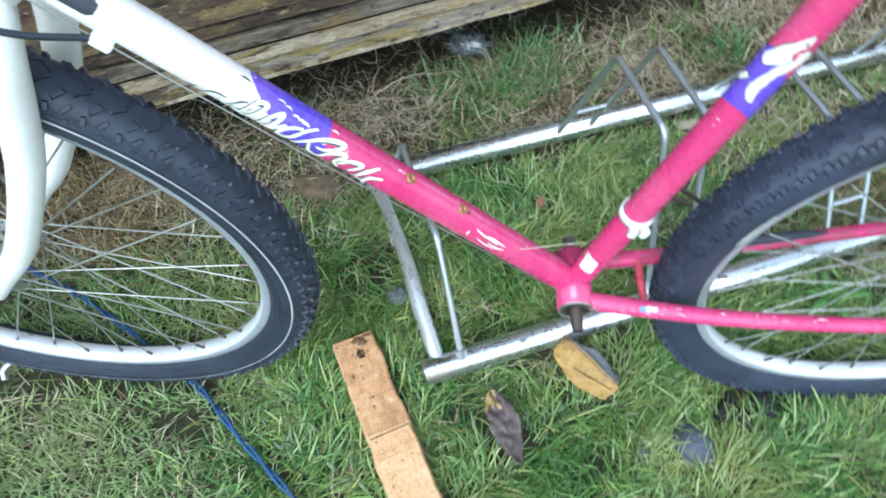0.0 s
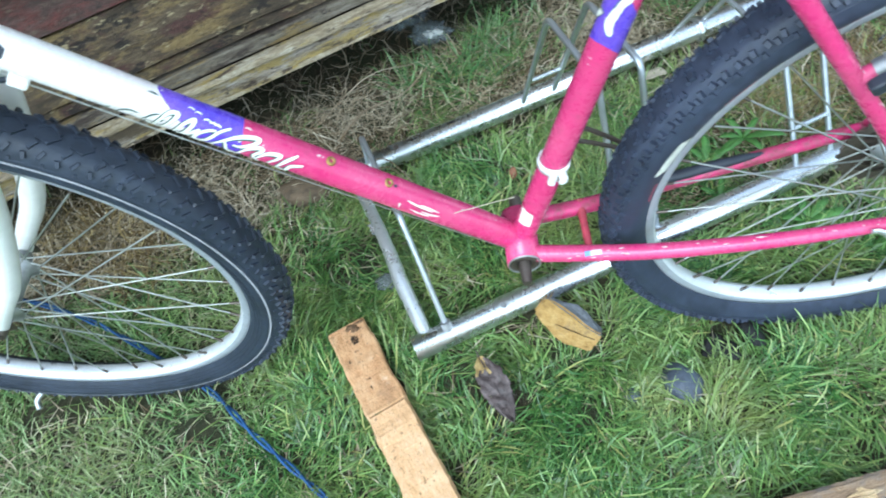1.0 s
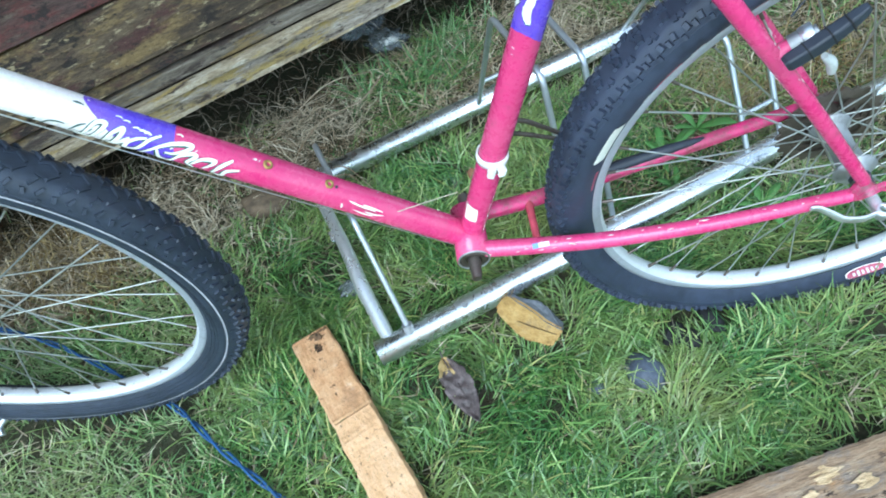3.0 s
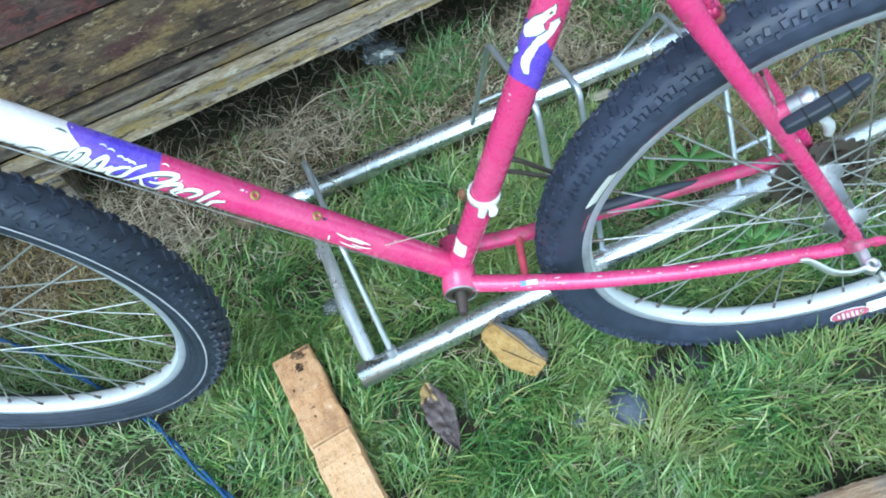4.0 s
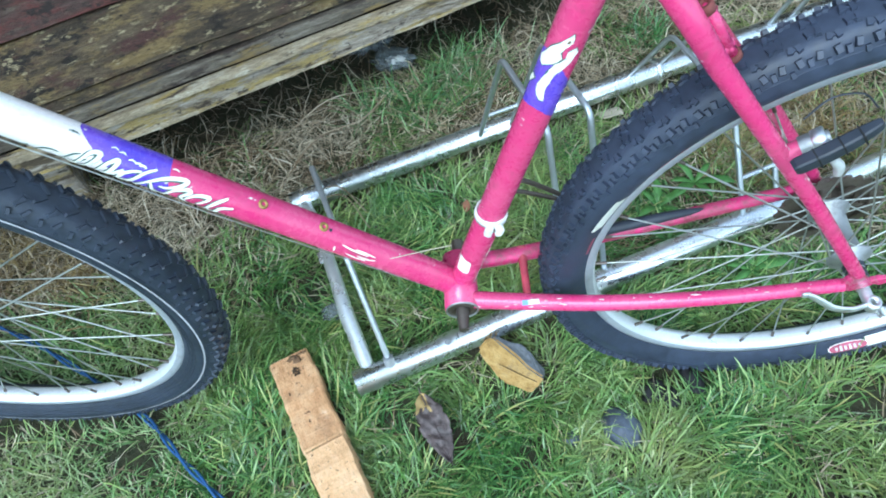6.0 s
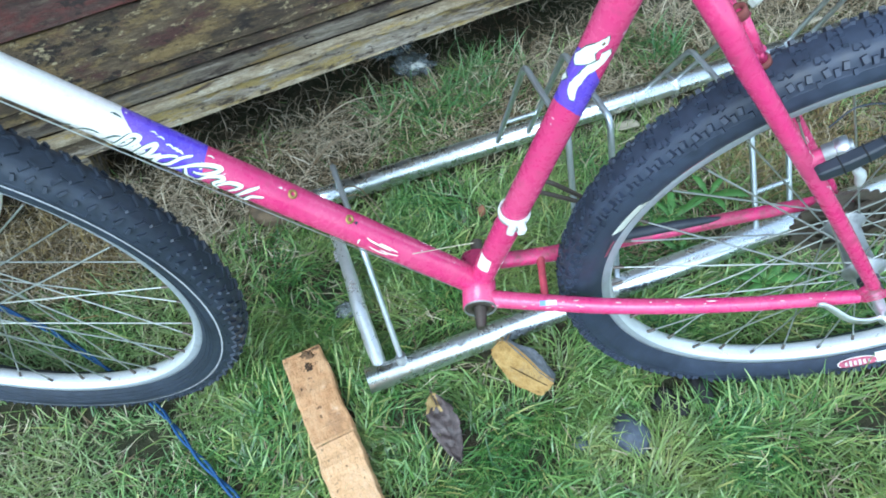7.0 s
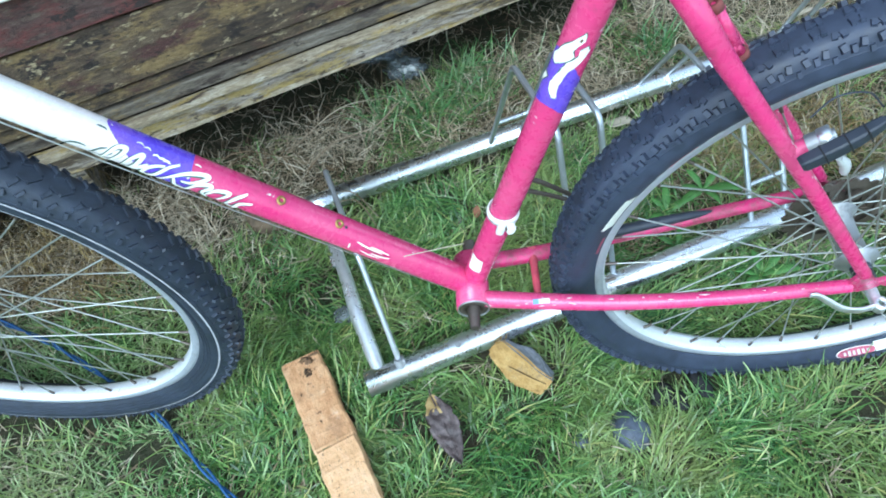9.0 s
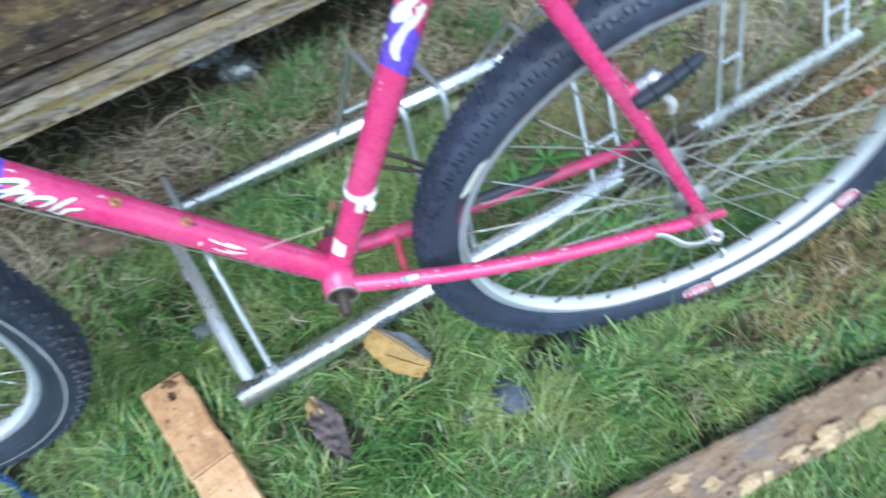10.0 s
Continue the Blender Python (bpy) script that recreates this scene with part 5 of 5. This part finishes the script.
scrap((0.118, 1.092, 0.030), 0.011, (1.5, 0.6, 0.6), M_WHITEPLASTIC, "torn white plastic scrap by the shed", 7)


def rope():
    pts = [(-0.98, 0.83), (-0.825, 0.722), (-0.694, 0.661), (-0.538, 0.592), (-0.403, 0.506), (-0.291, 0.423), (-0.219, 0.349), (-0.148, 0.281), (-0.088, 0.224), (0.01, 0.13), (0.06, 0.02)]
    path = smooth_path([(x, y, soil(x, y) + 0.017 + 0.007 * math.sin(x * 23)) for x, y in pts], 10)
    t = root("rope", Matrix.Translation(path[0]), "blue twisted rope trailing through the grass", "rope")
    for ph in (0, math.pi):
        line = []
        for i, p in enumerate(path):
            a = i * 0.5 + ph
            line.append(p - path[0] + 0.0030 * Vector((math.cos(a) * 0.7, math.cos(a) * 0.7, math.sin(a))))
        part("strand", sweep(smooth_path(line, 3), 0.0022, 7), M_ROPE, t)


rope()


def plank():
    a, b = Vector((0.296, 0.138, 0)), Vector((0.909, 0.228, 0))
    d = (b - a).normalized()
    t = root("plank", pose(a.x, a.y, 0, 0, 0, math.degrees(math.atan2(d.y, d.x))), "old split plank with pale splintered edge on grass", "plank")
    bm = bmesh.new()
    n, L = 420, 1.15
    loops = []
    for i in range(n + 1):
        x = -0.08 + L * i / n
        w = [noise.noise(Vector((x * 14, k * 3.7, 9))) for k in range(4)]
        f = [noise.noise(Vector((x * 90, k * 2.9, 4))) for k in range(3)]
        prof = [(-0.067 - 0.006 * abs(w[0]), -0.012), (-0.069 + 0.004 * w[0] + 0.003 * f[0], 0.014), (-0.062 + 0.008 * w[1] + 0.003 * f[1], 0.029), (-0.005, 0.034 + 0.001 * w[2]), (0.0 + 0.003 * w[3] + 0.0015 * f[2], 0.031), (0.0 + 0.003 * w[3], -0.012)]
        loops.append([bm.verts.new((x, y, z)) for y, z in prof])
    for p, q in zip(loops, loops[1:]):
        for k in range(6):
            f = bm.faces.new((p[k], p[(k + 1) % 6], q[(k + 1) % 6], q[k]))
            if k in (0, 1) and noise.noise(Vector((p[0].co.x * 13, 3.3, 0))) + 0.5 * noise.noise(Vector((p[0].co.x * 60, 3.3, k * 4))) > 0.16 - 0.4 * max(0.0, p[0].co.x - 0.4):
                f.material_index = 1
    bm.faces.new(loops[0])
    bm.faces.new(list(reversed(loops[-1])))
    bmesh.ops.recalc_face_normals(bm, faces=bm.faces)
    part("body", bm, [M_PLANK, M_SPLINTER], t)
    r = random.Random(77)
    for x, y, ln, wd in ((0.262, -0.022, 0.040, 0.020), (0.300, -0.042, 0.032, 0.016), (0.235, -0.037, 0.020, 0.009), (0.345, -0.058, 0.040, 0.010), (0.42, -0.057, 0.060, 0.018), (0.475, -0.054, 0.070, 0.022), (0.55, -0.058, 0.09, 0.014)):
        # torn shallow scar with splinters along the grain
        b2 = bmesh.new()
        rows = max(4, int(wd / 0.0026))
        ends = []
        for i in range(rows + 1):
            v = i / rows * 2 - 1
            half = ln / 2 * math.sqrt(max(0.04, 1 - v * v))
            ends.append((x - half * r.uniform(0.0, 1.3), x + half * r.uniform(0.0, 1.3), y + v * wd / 2, 0.0338 + r.uniform(0, 0.0012)))
        grid = [[b2.verts.new((x0 + (x1 - x0) * k / 6, yy + r.uniform(-0.0004, 0.0004), zz + r.uniform(0, 0.0008))) for k in range(7)] for x0, x1, yy, zz in ends]
        for p, q in zip(grid, grid[1:]):
            for k in range(6):
                b2.faces.new((p[k], p[k + 1], q[k + 1], q[k]))
        b2.normal_update()
        bmesh.ops.solidify(b2, geom=b2.faces[:], thickness=0.003)
        part("splinter_scar", b2, M_SPLINTER, t, "fresh pale splintered scar")


plank()
bm = sweep(smooth_path([(0, 0, 0), (0.010, 0.006, 0.004), (0.024, 0.002, 0.006), (0.034, 0.008, 0.002)], 4), 0.004, 8)
clip = link_mesh("metal_clip", bm, M_ALLOY)
clip.matrix_world = pose(-0.562, 0.428, 0.020, 0, 0, 75) @ Matrix.Scale(1.2, 4)
tagged(clip, "small bent silver clip in the grass", "clip")


# ---- grass ----
gr = np.random.default_rng(7)


def inside_thing(x, y):
    """True where something covers the ground, so that no blade grows through it."""
    hit = np.zeros(x.shape, bool)

    def strip(ax, ay, bx, by, half, e0=0.0, e1=0.0):
        dx, dy = bx - ax, by - ay
        L = math.hypot(dx, dy)
        u, v = ((x - ax) * dx + (y - ay) * dy) / L, ((x - ax) * -dy + (y - ay) * dx) / L
        return (u > -e0) & (u < L + e1) & (np.abs(v) < half)

    hit |= strip(-0.068, 0.484, 0.06, 0.175, 0.0275)
    hit |= strip(0.218, 0.452, 0.305, 0.405, 0.024)
    hit |= strip(0.30, 0.108, 0.95, 0.207, 0.034, 0.1, 0.4)
    hit |= strip(NEAR0.x, NEAR0.y, NEAR1.x, NEAR1.y, 0.015)
    hit |= strip(FAR0.x, FAR0.y, FAR1.x, FAR1.y, 0.014)
    hit |= ((x - 0.402) ** 2 + (y - 0.338) ** 2) < 0.012 ** 2
    hit |= strip(0.138, 0.395, 0.161, 0.312, 0.028)
    hit |= strip(0.47, 0.433, 0.78, 0.427, 0.034)
    hit |= ((x - 0.487) / 0.056) ** 2 + ((y - 0.388) / 0.020) ** 2 < 1
    hit |= strip(-0.53, 0.466, -0.26, 0.446, 0.034)
    return hit


def fnoise(x, y, f, seed):
    """Smooth value noise over the lawn, 0 to 1."""
    out = np.empty(x.shape)
    for i in range(len(x)):
        out[i] = noise.noise(Vector((x[i] * f, y[i] * f, seed)))
    return out * 0.5 + 0.5


def blades(name, x, y, length, width, lean, curl, material, label, swirl=0.5, spread=0.9, z_up=0.0, bend=0.15):
    """Grass blades as narrow curved strips, joined into one mesh."""
    n = len(x)
    z = np.array([soil(a, b) for a, b in zip(x, y)]) - 0.004 + z_up
    az = fnoise(x, y, 6.0, 3.0) * math.tau * 2 * swirl + gr.normal(0, spread, n) * math.pi
    L = length[0] + (length[1] - length[0]) * gr.beta(2, 2.5, n)
    W = gr.uniform(width[0], width[1], n)
    th0 = np.clip(gr.normal(lean, 0.28, n), 0.05, 1.5)
    th1 = gr.normal(curl, 0.35, n)
    tw = az + math.pi / 2 + gr.normal(0, 0.5, n)
    ts, wf = (0.0, 0.38, 0.74, 1.0), (0.75, 1.0, 0.72)
    P = np.zeros((n, 4, 3))
    cur = np.stack([x, y, z], 1)
    P[:, 0] = cur
    for k in range(1, 4):
        th = np.clip(th0 + th1 * (ts[k] + ts[k - 1]) / 2, 0.0, 1.66)
        step = L * (ts[k] - ts[k - 1])
        az = az + gr.normal(0, bend, n)
        cur = cur + np.stack([np.sin(th) * np.cos(az) * step, np.sin(th) * np.sin(az) * step, np.cos(th) * step], 1)
        P[:, k] = cur
    P[:, :, 2] = np.maximum(P[:, :, 2], (z + 0.002)[:, None])
    side = np.stack([np.cos(tw), np.sin(tw), gr.normal(0, 0.25, n)], 1)
    V = np.zeros((n, 7, 3))
    for k in range(3):
        V[:, 2 * k] = P[:, k] - side * (W * wf[k] / 2)[:, None]
        V[:, 2 * k + 1] = P[:, k] + side * (W * wf[k] / 2)[:, None]
    V[:, 6] = P[:, 3]
    base = (np.arange(n) * 7)[:, None]
    loops = np.concatenate([base + np.array([0, 1, 3, 2]), base + np.array([2, 3, 5, 4]), base + np.array([4, 5, 6])], 1).ravel()
    starts = (np.arange(n) * 11)[:, None] + np.array([0, 4, 8])
    totals = np.tile([4, 4, 3], n)
    me = bpy.data.meshes.new(name)
    me.vertices.add(n * 7)
    me.vertices.foreach_set("co", V.ravel())
    me.loops.add(len(loops))
    me.loops.foreach_set("vertex_index", loops)
    me.polygons.add(n * 3)
    me.polygons.foreach_set("loop_start", starts.ravel())
    me.polygons.foreach_set("loop_total", totals)
    me.polygons.foreach_set("use_smooth", np.ones(n * 3, bool))
    me.update()
    me.materials.append(material)
    return tagged(new(name, me), label, "grass", kind="stuff")


def scatter(n, x0, x1, y0, y1):
    x, y = gr.uniform(x0, x1, n), gr.uniform(y0, y1, n)
    keep = ~inside_thing(x, y)
    return x[keep], y[keep]


def dryness(x, y):
    """0 on the lush lawn, 1 in the dead straw along the shed and behind the front wheel."""
    across = y - (0.76 + 0.28 * x)
    left = (y - (0.645 - 0.06 * x)) * np.clip((-0.06 - x) / 0.08, 0, 1)
    d = np.clip((across + 0.01) / 0.06, 0, 0.93)
    d = d * (1 - 0.22 * near(x, y, 0.17, 1.02, 0.15, 0.09))
    d = np.maximum(d, np.clip(left / 0.12, 0, 0.72))
    behind = np.clip((x - 0.36) / 0.1, 0, 1) * np.clip((y - 0.54) / 0.08, 0, 1) * (0.52 + 0.25 * np.clip((x - 0.66) / 0.1, 0, 1))
    d = np.maximum(d, behind)
    return np.clip(d * 1.02 + (fnoise(x, y, 7.0, 8.0) - 0.5) * 0.8, 0, 1)


def near(x, y, cx, cy, rx, ry):
    """1 in the middle of a bare patch, 0 outside it."""
    return np.clip(1.3 - np.hypot((x - cx) / rx, (y - cy) / ry), 0, 1)


def thin(x, y):
    """How bare the ground is: trodden patches, and the dark strip under the shed."""
    under = (x + 0.15) * -0.3007 + (y - 0.922) * 0.9537
    bare = np.clip((under - 0.05) / 0.06, 0, 0.95)
    for cx, cy, rx, ry in ((0.93, 0.385, 0.13, 0.055), (0.83, 0.315, 0.08, 0.035), (1.05, 0.43, 0.12, 0.06), (1.24, 0.73, 0.13, 0.10), (1.00, 0.93, 0.06, 0.05), (0.75, 0.335, 0.07, 0.03), (-0.30, 0.36, 0.05, 0.03), (-0.55, 0.42, 0.06, 0.03), (-0.05, 0.62, 0.05, 0.04), (0.10, 0.40, 0.03, 0.02), (0.62, 0.21, 0.05, 0.02)):
        bare = np.maximum(bare, np.clip(near(x, y, cx, cy, rx, ry) * 1.6, 0, 0.93))
    worn = np.clip((fnoise(x, y, 14.0, 31.0) - 0.60) / 0.12, 0, 1) * 0.55
    return np.maximum(bare, worn)


x, y = scatter(230000, -1.0, 1.55, -0.15, 1.45)
keep = gr.uniform(0, 1, len(x)) > thin(x, y)
x, y = x[keep], y[keep]
dry = dryness(x, y)
olive = np.clip((-0.13 - x) / 0.16, 0, 1) * 0.92 + (fnoise(x, y, 9.0, 20.0) > 0.62) * 0.25
pick = gr.uniform(0, 1, len(x))
green_k = (pick > dry) & (gr.uniform(0, 1, len(x)) > olive)
olive_k = (pick > dry) & ~green_k & (gr.uniform(0, 1, len(x)) < 0.8)
blades("grass", x[green_k], y[green_k], (0.024, 0.085), (0.0011, 0.0031), 0.80, 1.0, M_GRASS, "lush green lawn grass, long and flattened", 1.1, 0.34)
blades("grass", x[olive_k], y[olive_k], (0.014, 0.055), (0.0011, 0.0026), 0.75, 0.8, M_OLIVE, "thin olive and yellowing grass", 0.5, 0.6)
sx, sy = scatter(120000, -1.0, 1.55, 0.20, 1.75)
sd = np.maximum(dryness(sx, sy), np.maximum(near(sx, sy, 0.93, 0.38, 0.20, 0.08), near(sx, sy, 1.24, 0.73, 0.18, 0.12)) * 0.35) * (1 - np.clip(((sx + 0.15) * -0.3007 + (sy - 0.922) * 0.9537 - 0.05) / 0.06, 0, 0.72))
k = gr.uniform(0.10, 1.0, len(sx)) < sd
blades("straw", sx[k], sy[k], (0.016, 0.085), (0.0009, 0.0025), 0.95, 0.80, M_STRAW, "tangled dry straw and dead grass", 0.3, 1.0, 0.004, 0.55)
tx, ty = scatter(15000, -1.0, 1.55, -0.15, 0.85)
keep = gr.uniform(0, 1, len(tx)) > (0.35 + np.clip(tx / 0.15, 0, 1) * 0.3)
tx, ty = tx[keep], ty[keep]
blades("straw", tx, ty, (0.018, 0.062), (0.0010, 0.0022), 1.15, 0.3, M_STRAW, "scattered dead stalks in the lawn", 0.3, 1.0, 0.003)


M_BROWNGRASS = blade_mat("rusty_brown_grass", [(0.0, (0.05, 0.030, 0.012)), (0.5, (0.24, 0.165, 0.065)), (0.85, (0.42, 0.32, 0.14)), (1.0, (0.52, 0.43, 0.22))], 0.6, 0.3)
bx = np.concatenate([gr.normal(cx, sp, n) for cx, cy, sp, n in ((-0.57, 0.78, 0.055, 420), (-0.44, 0.70, 0.045, 260), (0.70, 0.785, 0.04, 350), (0.86, 0.83, 0.05, 450), (1.23, 0.73, 0.06, 600), (0.93, 0.385, 0.045, 380), (0.83, 0.320, 0.028, 140), (1.05, 0.42, 0.04, 150))])
by = np.concatenate([gr.normal(cy, sp, n) for cx, cy, sp, n in ((-0.57, 0.78, 0.055, 420), (-0.44, 0.70, 0.045, 260), (0.70, 0.785, 0.04, 350), (0.86, 0.83, 0.05, 450), (1.23, 0.73, 0.06, 600), (0.93, 0.385, 0.045, 380), (0.83, 0.320, 0.028, 140), (1.05, 0.42, 0.04, 150))])
keep = ~inside_thing(bx, by)
blades("brown_grass", bx[keep], by[keep], (0.02, 0.075), (0.0012, 0.0028), 0.70, 0.9, M_BROWNGRASS, "patches of rusty brown dead grass", 0.5, 0.9, 0.008, 0.4)

# the lawn beyond, sparser and coarser
fx, fy = gr.uniform(-4.5, 5.0, 170000), gr.uniform(-4.5, 3.5, 170000)
hide = (fx > -0.98) & (fx < 1.53) & (fy > -0.13) & (fy < 1.5)
hide |= ((fx + 0.15) * -0.3007 + (fy - 0.922) * 0.9537 > 0.06) & ((fx + 0.15) * -0.3007 + (fy - 0.922) * 0.9537 < 1.8) & (np.abs((fx + 0.15) * 0.9537 + (fy - 0.922) * 0.3007 - 0.2) < 2.45)
blades("grass", fx[~hide], fy[~hide], (0.05, 0.13), (0.005, 0.009), 0.85, 0.9, M_OLIVE, "green lawn reaching away from the shed", 0.9, 0.4)


def tuft(cx, cy, n, spread, length, label, material=None):
    x, y = gr.normal(cx, spread, n), gr.normal(cy, spread, n)
    ob = blades("grass_tuft", x, y, length, (0.0016, 0.0034), 0.60, 0.9, material or M_TUFT, label, 0.2, 1.0)
    del ob["kind"]
    return ob


for cx, cy, n, sp in ((0.150, 0.998, 120, 0.034), (0.225, 1.035, 80, 0.026), (0.235, 1.095, 60, 0.018), (0.055, 0.990, 40, 0.020), (0.610, 1.085, 110, 0.022), (0.30, 1.13, 30, 0.03)):
    tuft(cx, cy, n, sp, (0.045, 0.115), "bright green grass tuft in dead straw")


def weed(cx, cy, seed, size):
    """A low rosette of broad lobed leaves."""
    r = random.Random(seed)
    t = root("weed", pose(cx, cy, soil(cx, cy), 0, 0, r.uniform(0, 360)), "low broad-leaved lawn weed", "weed", "lawn weeds")
    for k in range(6):
        a = math.tau * k / 6 + r.uniform(-0.3, 0.3)
        L = size * r.uniform(0.7, 1.1)
        bm = bmesh.new()
        rows = []
        for i in range(9):
            u = i / 8
            w = L * 0.13 * math.sin(math.pi * min(1, u * 0.94 + 0.05)) ** 0.8 * (1 + 0.15 * math.sin(u * 20))
            rows.append([bm.verts.new((L * u, w * j, 0.012 + L * 0.55 * math.sin(u * 2.2) * 0.6 + 0.12 * abs(w * j))) for j in (-1, 0, 1)])
        for p, q in zip(rows, rows[1:]):
            for j in (0, 1):
                f = bm.faces.new((p[j], q[j], q[j + 1], p[j + 1]))
                f.smooth = True
        bm.normal_update()
        bmesh.ops.solidify(bm, geom=bm.faces[:], thickness=0.0006)
        bm.transform(Matrix.Rotation(a, 4, 'Z'))
        part("leaf", bm, M_WEED, t)


for k, (cx, cy, s) in enumerate(((0.605, 0.726, 0.060), (0.535, 0.688, 0.050), (0.645, 0.552, 0.055), (0.535, 0.617, 0.040))):
    weed(cx, cy, 40 + k, s)


def stalk(pts, r, material, label):
    bm = sweep(smooth_path(pts, 6), r, 6)
    ob = link_mesh("dry_stalk", bm, material)
    return tagged(ob, label, "stalk")


stalk([(-0.08, 0.865, 0.02), (-0.02, 0.905, 0.045), (0.05, 0.935, 0.04), (0.10, 0.98, 0.05)], 0.0016, M_STRAW, "bent pale stalk by the shed")
stalk([BIKE @ (FRAME_SCALE * Vector(p)) for p in ((-0.070, -0.0168, 0.0962), (-0.048, -0.0150, 0.0985), (-0.026, -0.0130, 0.1003), (-0.002, -0.011, 0.1016))], 0.0005, M_PALELEAF, "pale dry grass stalk lying across the frame")
for k, (x0, y0, x1, y1) in enumerate(((-0.10, 0.80, 0.02, 0.93), (-0.03, 0.77, 0.06, 0.70), (-0.05, 0.78, 0.055, 0.735), (0.22, 0.88, 0.40, 0.97), (-0.30, 0.86, -0.12, 0.90), (-0.12, 0.90, 0.08, 1.02))):
    stalk([(x0, y0, 0.03), ((x0 + x1) / 2 + 0.01, (y0 + y1) / 2 + 0.012, 0.062), (x1, y1, 0.028)], 0.0011, M_STRAW, "bent dry grass stalk")
